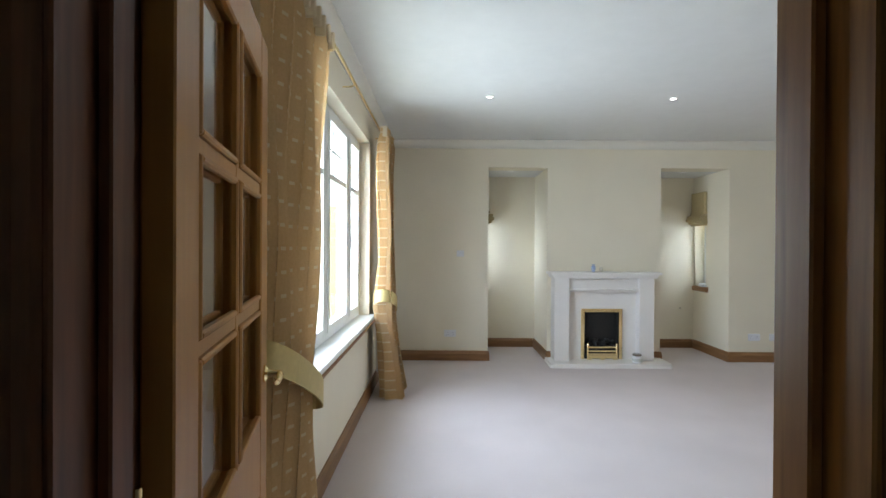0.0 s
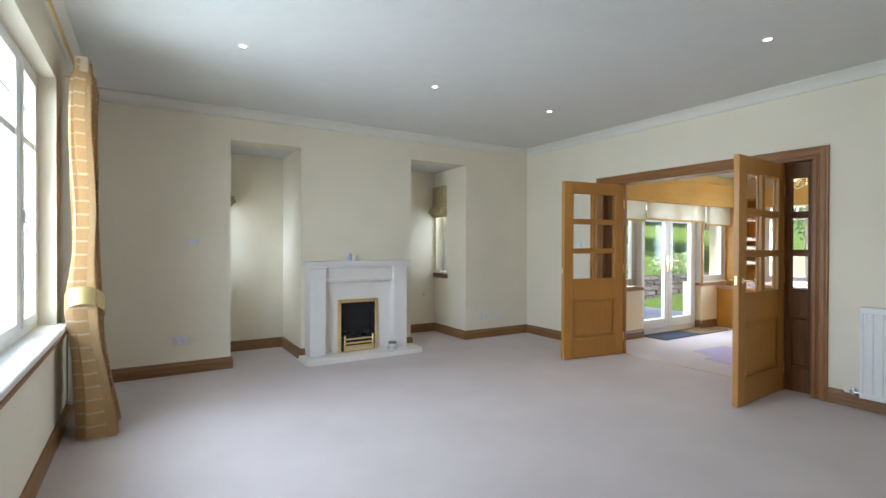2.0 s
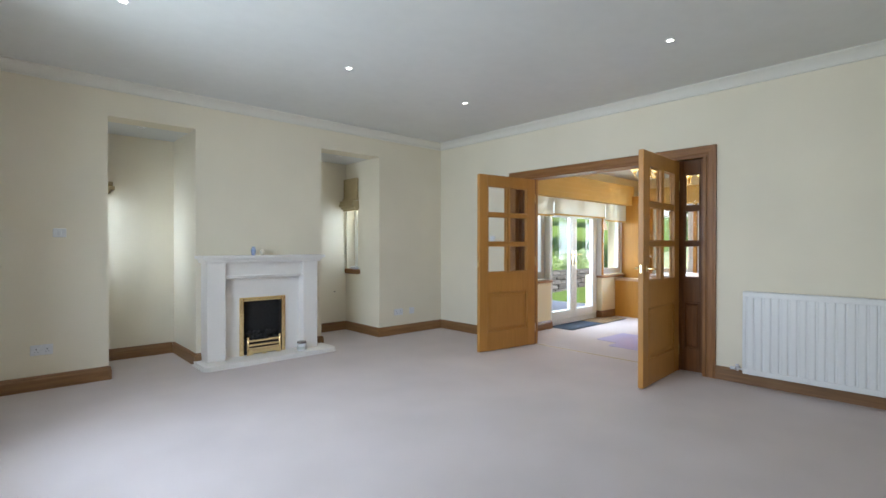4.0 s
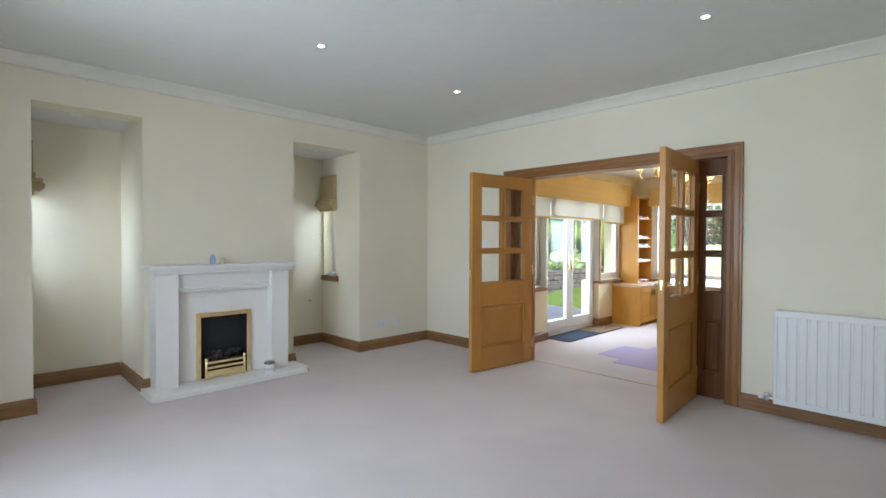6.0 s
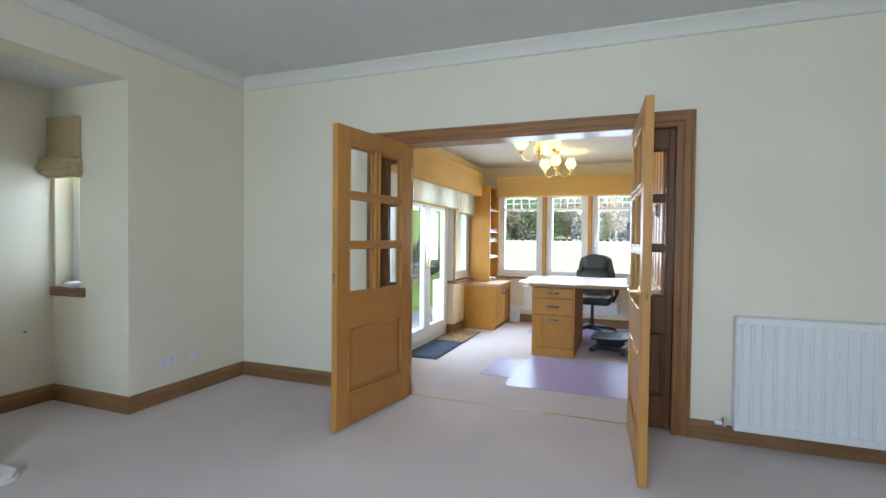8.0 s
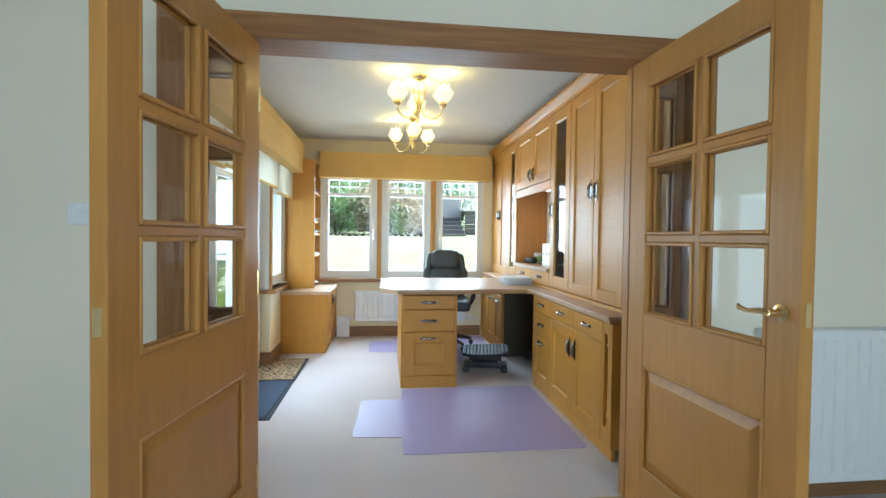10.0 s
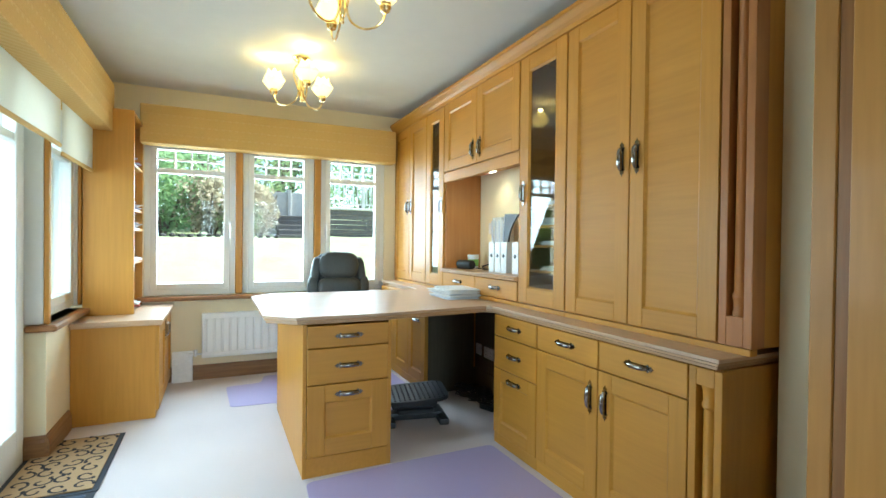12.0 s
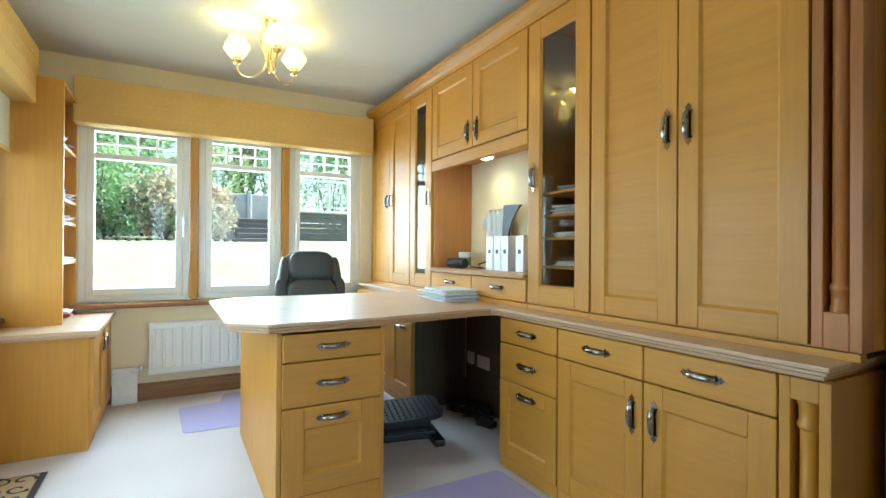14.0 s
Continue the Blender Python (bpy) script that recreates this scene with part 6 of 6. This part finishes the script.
stack_of_papers("paper_stack", 3.50, 6.42, 0.868, 80, 0.20, 0.09, 6, 90, "few folded papers on the alcove sill", (M_PAPER, M_PAPERB))


# ---- garden ----
def height(x, y):
    def ss(a, b_, v):
        t = min(1, max(0, (v - a) / (b_ - a)))
        return t * t * (3 - 2 * t)
    z = -0.16
    z += 1.38 * ss(9.6, 15.0, x) * (1 - 0.92 * ss(6.2, 8.4, y)) + 0.06 * max(0, x - 15)
    z += 0.62 * ss(8.75, 8.95, y) * (1 - ss(12, 15, x)) + (0.05 + 0.09 * ss(10, 16, y)) * max(0, y - 9)
    z += 0.03 * max(0, -2 - x)
    return z


M_LAWN = mat("lawn", (0.29, 0.32, 0.19), (0.25, 0.28, 0.155), rough=1, scale=30, bump=0.8, bscale=160, big=0.15, spec=0.1, dist=0.01)
# Darker, greener copy of the lawn: dimmer light is put into its colour.
M_LAWN_DIM = mat("shaded_garden_grass", (0.075, 0.115, 0.026), (0.055, 0.088, 0.018), rough=1, scale=30, bump=0.8, bscale=160, big=0.2, spec=0.1, dist=0.01)
M_LEAF = mat("green_leaves", (0.30, 0.42, 0.22), (0.22, 0.34, 0.15), rough=0.6, scale=3, bump=0, big=0.4, spec=0.3)
M_LEAF2 = mat("yellow_green_leaves", (0.38, 0.48, 0.24), (0.31, 0.40, 0.18), rough=0.6, scale=3, bump=0, big=0.4, spec=0.3)
M_LEAFB = mat("brown_heather_leaves", (0.42, 0.35, 0.26), (0.34, 0.32, 0.22), rough=0.8, scale=3, bump=0, big=0.4, spec=0.2)
M_CONIFER = mat("conifer_leaves", (0.19, 0.31, 0.17), (0.14, 0.24, 0.12), rough=0.7, scale=3, bump=0, big=0.4, spec=0.2)
for _m in (M_LEAF, M_LEAF2, M_LEAFB, M_CONIFER):
    _nt = _m.node_tree
    _t = _nt.nodes.new("ShaderNodeBsdfTranslucent")
    _x = _nt.nodes.new("ShaderNodeMixShader")
    _x.inputs[0].default_value = 0.5
    _p = _nt.nodes["Principled BSDF"]
    _nt.links.new(_p.inputs["Base Color"].links[0].from_socket, _t.inputs[0])
    _nt.links.new(_p.outputs[0], _x.inputs[1])
    _nt.links.new(_t.outputs[0], _x.inputs[2])
    _nt.links.new(_x.outputs[0], _nt.nodes["Material Output"].inputs[0])
M_BARK = mat("bark", (0.17, 0.13, 0.10), (0.11, 0.08, 0.06), rough=0.9, scale=20, bump=0.6, big=0.2)
M_DRYSTONE = mat("garden_stone", (0.045, 0.042, 0.038), (0.03, 0.028, 0.026), rough=0.9, scale=9, bump=0.6, bscale=40, big=0.2, vary=0.25)
M_PAVING = mat("paving", (0.13, 0.125, 0.115), (0.10, 0.095, 0.09), rough=0.9, scale=20, bump=0.4, big=0.12, vary=0.08)
M_DECK = mat("weathered_timber", (0.13, 0.12, 0.11), (0.09, 0.08, 0.075), rough=0.85, scale=12, bump=0.5, big=0.15)
M_RENDER = mat("grey_render", (0.42, 0.41, 0.39), (0.37, 0.36, 0.34), rough=0.9, scale=8, bump=0.3, big=0.1)
M_RAIL = mat("pale_timber_rail", (0.62, 0.60, 0.55), (0.55, 0.53, 0.48), rough=0.7, scale=20, bump=0.2, big=0.08)

xs = sorted(set([-400, -150, -60, -25, -12, -6, -3, -1.5] + [0.5 * k for k in range(0, 20)] + [9 + 0.4 * k for k in range(0, 18)] + [16.5, 18, 20, 24, 30, 45, 80, 160, 420]))
ys = sorted(set([-400, -120, -50, -20, -10, -5, -2] + [0.75 * k for k in range(0, 12)] + [8.75, 8.85, 8.95, 9.5, 10.5, 12, 14, 17, 21, 27, 35, 60, 150, 420]))
bm = bmesh.new()
gv = [[bm.verts.new((x, y, min(height(x, y), 6.0) + (0.03 * noise.noise(Vector((x, y, 0))) if x > 9.5 else 0))) for y in ys] for x in xs]
for i in range(len(xs) - 1):
    for j in range(len(ys) - 1):
        bm.faces.new((gv[i][j], gv[i + 1][j], gv[i + 1][j + 1], gv[i][j + 1]))
gr = setting("ground", bm, M_LAWN, "sunlit mown lawn rising away from the house", "lawn", True)
gr.data.materials.append(M_LAWN_DIM)
# Ground by the garden doors takes the darkened lawn colour, standing in for shade.
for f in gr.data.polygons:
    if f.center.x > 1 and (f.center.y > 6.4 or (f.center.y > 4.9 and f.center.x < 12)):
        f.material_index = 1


def leaves(bm, cx, cy, cz, rx, ry, rz, n, size, rnd, hollow=0.55):
    """Many small leaf blades round a point, thickest near the surface."""
    for _ in range(n):
        while True:
            v = Vector((rnd.uniform(-1, 1), rnd.uniform(-1, 1), rnd.uniform(-1, 1)))
            if hollow < v.length < 1:
                break
        k = 1 + 0.22 * noise.noise(v * 2.3 + Vector((cx, cy, cz)))
        p = Vector((cx + v.x * rx * k, cy + v.y * ry * k, cz + v.z * rz * k))
        s = size * rnd.uniform(0.6, 1.4)
        e = Euler((rnd.uniform(0, 6.3), rnd.uniform(0, 6.3), rnd.uniform(0, 6.3))).to_matrix()
        bm.faces.new([bm.verts.new(p + e @ Vector(q)) for q in ((-s * 0.45, 0, 0), (0, -s, 0.1 * s), (s * 0.45, 0, 0), (0, s, 0.1 * s))])


def bush(x, y, r, h, material, seed, label, n=2200, size=0.05):
    rnd = random.Random(seed)
    z = height(x, y) - 0.03
    ob = thing("shrub", x, y, z, 0, label, "shrub")
    bm = bmesh.new()
    for k in range(6):
        a = rnd.uniform(0, 6.28)
        pts = [(0.04 * math.cos(a), 0.04 * math.sin(a), 0), (0.3 * r * math.cos(a), 0.3 * r * math.sin(a), h * 0.4), (0.6 * r * math.cos(a + 0.3), 0.6 * r * math.sin(a + 0.3), h * 0.8)]
        tube(pts, [0.03, 0.02, 0.006], 6, bm)
    part("stems", bm, M_BARK, ob, "woody stems")
    bm = bmesh.new()
    for k in range(7):
        a, q = rnd.uniform(0, 6.28), rnd.uniform(0.0, 0.5) * r
        leaves(bm, q * math.cos(a), q * math.sin(a), h * rnd.uniform(0.42, 0.62), r * rnd.uniform(0.5, 0.7), r * rnd.uniform(0.5, 0.7), h * rnd.uniform(0.38, 0.48), n // 7, size, rnd)
    part("foliage", bm, material, ob)


def tree(x, y, h, r, material, seed, label, bare=False, n=5000, size=0.12):
    rnd = random.Random(seed)
    z = height(x, y) - 0.05
    ob = thing("tree", x, y, z, 0, label, "tree")
    bm = tube([(0, 0, 0), (0.05 * r, 0, h * 0.3), (0, 0.05 * r, h * 0.65), (0, 0, h * 0.95)], [0.045 * h, 0.035 * h, 0.02 * h, 0.004 * h], 10)
    tips = []
    for k in range(16):
        a = k * 2.4 + rnd.uniform(-0.3, 0.3)
        z0 = h * (0.28 + 0.6 * k / 16)
        l = r * rnd.uniform(0.6, 1.0) * (1.1 - 0.5 * k / 16)
        mid = (0.5 * l * math.cos(a), 0.5 * l * math.sin(a), z0 + 0.2 * l)
        tip = (l * math.cos(a + 0.2), l * math.sin(a + 0.2), z0 + 0.45 * l)
        tube([(0, 0, z0), mid, tip], [0.012 * h, 0.007 * h, 0.002 * h], 6, bm)
        tips += [mid, tip]
        for q in range(5 if bare else 2):
            b_ = a + rnd.uniform(-1.1, 1.1)
            t = rnd.uniform(0.3, 1)
            s0 = tuple(t * c for c in tip[:2]) + (z0 + 0.42 * l * t,)
            s1 = (s0[0] + 0.4 * l * math.cos(b_), s0[1] + 0.4 * l * math.sin(b_), s0[2] + rnd.uniform(0.1, 0.45) * l)
            tube([s0, s1], [0.004 * h, 0.001 * h], 5, bm)
    part("trunk", bm, M_BARK, ob, "branching trunk")
    if not bare:
        bm = bmesh.new()
        for t in tips:
            leaves(bm, *t, r * 0.34, r * 0.34, r * 0.3, n // len(tips), size, rnd, 0.25)
        part("crown", bm, material, ob)


# planted bank beyond the study window
S = "dense green garden shrub on the bank"
for i, (x, y, r, h, m) in enumerate(((16.3, 5.0, 1.1, 2.0, M_LEAF), (16.0, 4.0, 0.9, 1.5, M_LEAFB), (16.6, 6.5, 1.3, 2.4, M_LEAF2), (17.4, 4.4, 1.4, 3.2, M_LEAF), (16.2, 3.0, 0.7, 1.3, M_LEAFB),
                                   (17.6, 6.2, 1.5, 3.4, M_LEAF2), (18.5, 3.0, 1.2, 3.0, M_LEAF2), (18.8, 1.2, 1.3, 3.2, M_LEAF), (15.9, 3.4, 0.6, 0.9, M_LEAF2),
                                   (19.4, -0.6, 1.5, 3.4, M_LEAF), (16.0, 5.8, 0.8, 1.1, M_LEAFB), (18.6, -2.6, 1.6, 3.2, M_LEAF2))):
    bush(x, y, r, h, m, 100 + i, S if m is not M_LEAFB else "brownish heather shrub on the bank", n=3000, size=0.055)
for i, (x, y, h, r, m, bare) in enumerate(((20.5, 5.2, 7, 2.4, M_LEAF, False), (21.0, 1.6, 8, 2.6, M_CONIFER, False), (19.2, 4.2, 5.5, 2.0, M_LEAF, True), (18.4, 7.4, 5.0, 2.0, M_LEAF, True), (22.0, 8.0, 8, 3.0, M_CONIFER, False),
                                          (21.5, -1.8, 8, 2.8, M_CONIFER, False), (24, -6, 9, 3.2, M_LEAF, False), (23, 12, 8, 3.0, M_LEAF, False), (19.0, 2.2, 5.0, 1.8, M_LEAF, True))):
    tree(x, y, h, r, m, 200 + i, "bare branching garden tree" if bare else "leafy garden tree behind the bank", bare)

# timber steps, rendered wall, raised deck
ob = thing("garden_steps", 16.2, 2.0, 1.2, 0, "dark weathered timber garden steps", "steps")
for k in range(5):
    part("step", box(15.6 + 0.28 * k, 15.93 + 0.28 * k, 1.45, 2.6, 1.05 if k == 0 else 1.2 + 0.125 * k - 0.02, 1.2 + 0.125 * (k + 1), 0.01), M_DECK, ob, world_space=True)
setting("garden_wall", box(17.1, 17.3, 1.35, 3.0, 1.2, 2.45, 0.01), M_RENDER, "grey rendered garden wall", "wall")
setting("garden_wall", box(17.05, 17.35, 2.15, 2.25, 1.2, 2.52, 0.01), M_RENDER, "grey rendered garden wall pier", "wall")
ob = thing("deck", 17.4, 0.3, 1.2, 0, "raised timber deck with pale railing", "deck")
for k in range(6):
    part("fascia_board", box(16.4, 16.43, -1.6, 1.35, 1.25 + 0.125 * k, 1.365 + 0.125 * k, 0.004), M_DECK, ob, world_space=True)
part("deck_floor", box(16.35, 19, -1.65, 1.4, 2.0, 2.06, 0.01), M_RAIL, ob, world_space=True)
for a in (-1.6, -0.6, 0.4, 1.33):
    part("post", box(16.39, 16.47, a - 0.04, a + 0.04, 2.06, 2.85, 0.006), M_RAIL, ob, world_space=True)
part("handrail", box(16.38, 16.48, -1.6, 1.37, 2.78, 2.83, 0.008), M_RAIL, ob, world_space=True)
part("bottom_rail", box(16.41, 16.45, -1.6, 1.37, 2.14, 2.18, 0.004), M_RAIL, ob, world_space=True)
bal = None
for k in range(24):
    m = pose(16.43, -1.52 + 0.122 * k, 2.18)
    if bal is None:
        bal = part("baluster", box(-0.012, 0.012, -0.012, 0.012, 0, 0.6, 0.003), M_RAIL, ob, at=POSE[ob].inverted() @ m)
    else:
        again(bal, ob, POSE[ob].inverted() @ m)
ob = thing("border_stones", 15.6, 5.5, 1.15, 0, "row of small edging stones along the lawn", "edging")
rnd = random.Random(9)
for k in range(34):
    yy = 2.7 + 0.17 * k
    own = bmesh.new()
    bmesh.ops.create_icosphere(own, subdivisions=1, radius=0.06)
    for v in own.verts:
        v.co = Vector((v.co.x * rnd.uniform(0.8, 1.2), v.co.y * rnd.uniform(1.0, 1.4), v.co.z * rnd.uniform(0.6, 1.0)))
    part("stone", own, M_DRYSTONE, ob, at=POSE[ob].inverted() @ pose(15.3 + 0.05 * math.sin(k), yy, height(15.3, yy) + 0.03))

# patio and low stone wall beyond the garden doors
ob = thing("patio", 9, 6.9, -0.16, 0, "pale paved patio outside the garden doors", "patio", kind="structure")
rnd = random.Random(2)
slab = None
for i in range(12):
    for j in range(2):
        m = POSE[ob].inverted() @ pose(4.0 + 0.62 * i + (0.2 if j % 2 else 0), 5.05 + 0.62 * j, -0.158)
        if slab is None:
            slab = part("paving_slab", box(0, 0.605, 0, 0.605, 0, 0.04, 0.006), M_PAVING, ob, at=m)
        else:
            again(slab, ob, m)
ob = thing("stone_wall", 11, 8.75, -0.2, 0, "low dark dry-stone retaining wall in the garden", "garden wall")
meshes = []
for k in range(6):
    own = box(-0.17, 0.17, -0.14, 0.14, -0.065, 0.065, 0.02)
    for v in own.verts:
        v.co += Vector((rnd.uniform(-0.02, 0.02), rnd.uniform(-0.02, 0.02), rnd.uniform(-0.012, 0.012)))
    meshes.append(own)
first = []
for r in range(5):
    for c in range(30):
        m = POSE[ob].inverted() @ pose(6.5 + 0.35 * c + 0.17 * (r % 2) + rnd.uniform(-0.01, 0.01), 8.72 + rnd.uniform(-0.02, 0.02) + 0.02 * r, -0.14 + 0.135 * r, 0, 0, 180 * rnd.randrange(2))
        k = rnd.randrange(6)
        if len(first) < 6:
            first.append(part("stone", meshes[len(first)], M_DRYSTONE, ob, at=m))
        else:
            again(first[k], ob, m)
for i, (x, y, r, h, m) in enumerate(((9.0, 9.3, 0.6, 0.7, M_LEAF2), (11.5, 9.4, 0.7, 0.8, M_LEAF), (14.0, 9.6, 0.8, 1.0, M_LEAF2))):
    bush(x, y, r, h, m, 300 + i, "low green shrub above the stone wall", n=1500)
for i, (x, y, h, r, m) in enumerate(((14, 27, 8, 3.2, M_CONIFER), (19, 30, 9, 3.5, M_LEAF), (24, 27, 9, 3.4, M_CONIFER), (9, 30, 9, 3.5, M_LEAF), (29, 24, 9, 3.4, M_LEAF), (33, 19, 9, 3.4, M_CONIFER), (4, 28, 9, 3.4, M_CONIFER), (17, 24, 5, 2.4, M_LEAF2), (22, 33, 10, 3.6, M_CONIFER), (38, 25, 10, 3.8, M_CONIFER), (44, 29, 10, 4.0, M_LEAF), (34, 30, 10, 3.8, M_CONIFER), (50, 33, 11, 4.2, M_CONIFER))):
    tree(x, y, h, r, m, 400 + i, "tall garden tree across the lawn", n=4500, size=0.2)
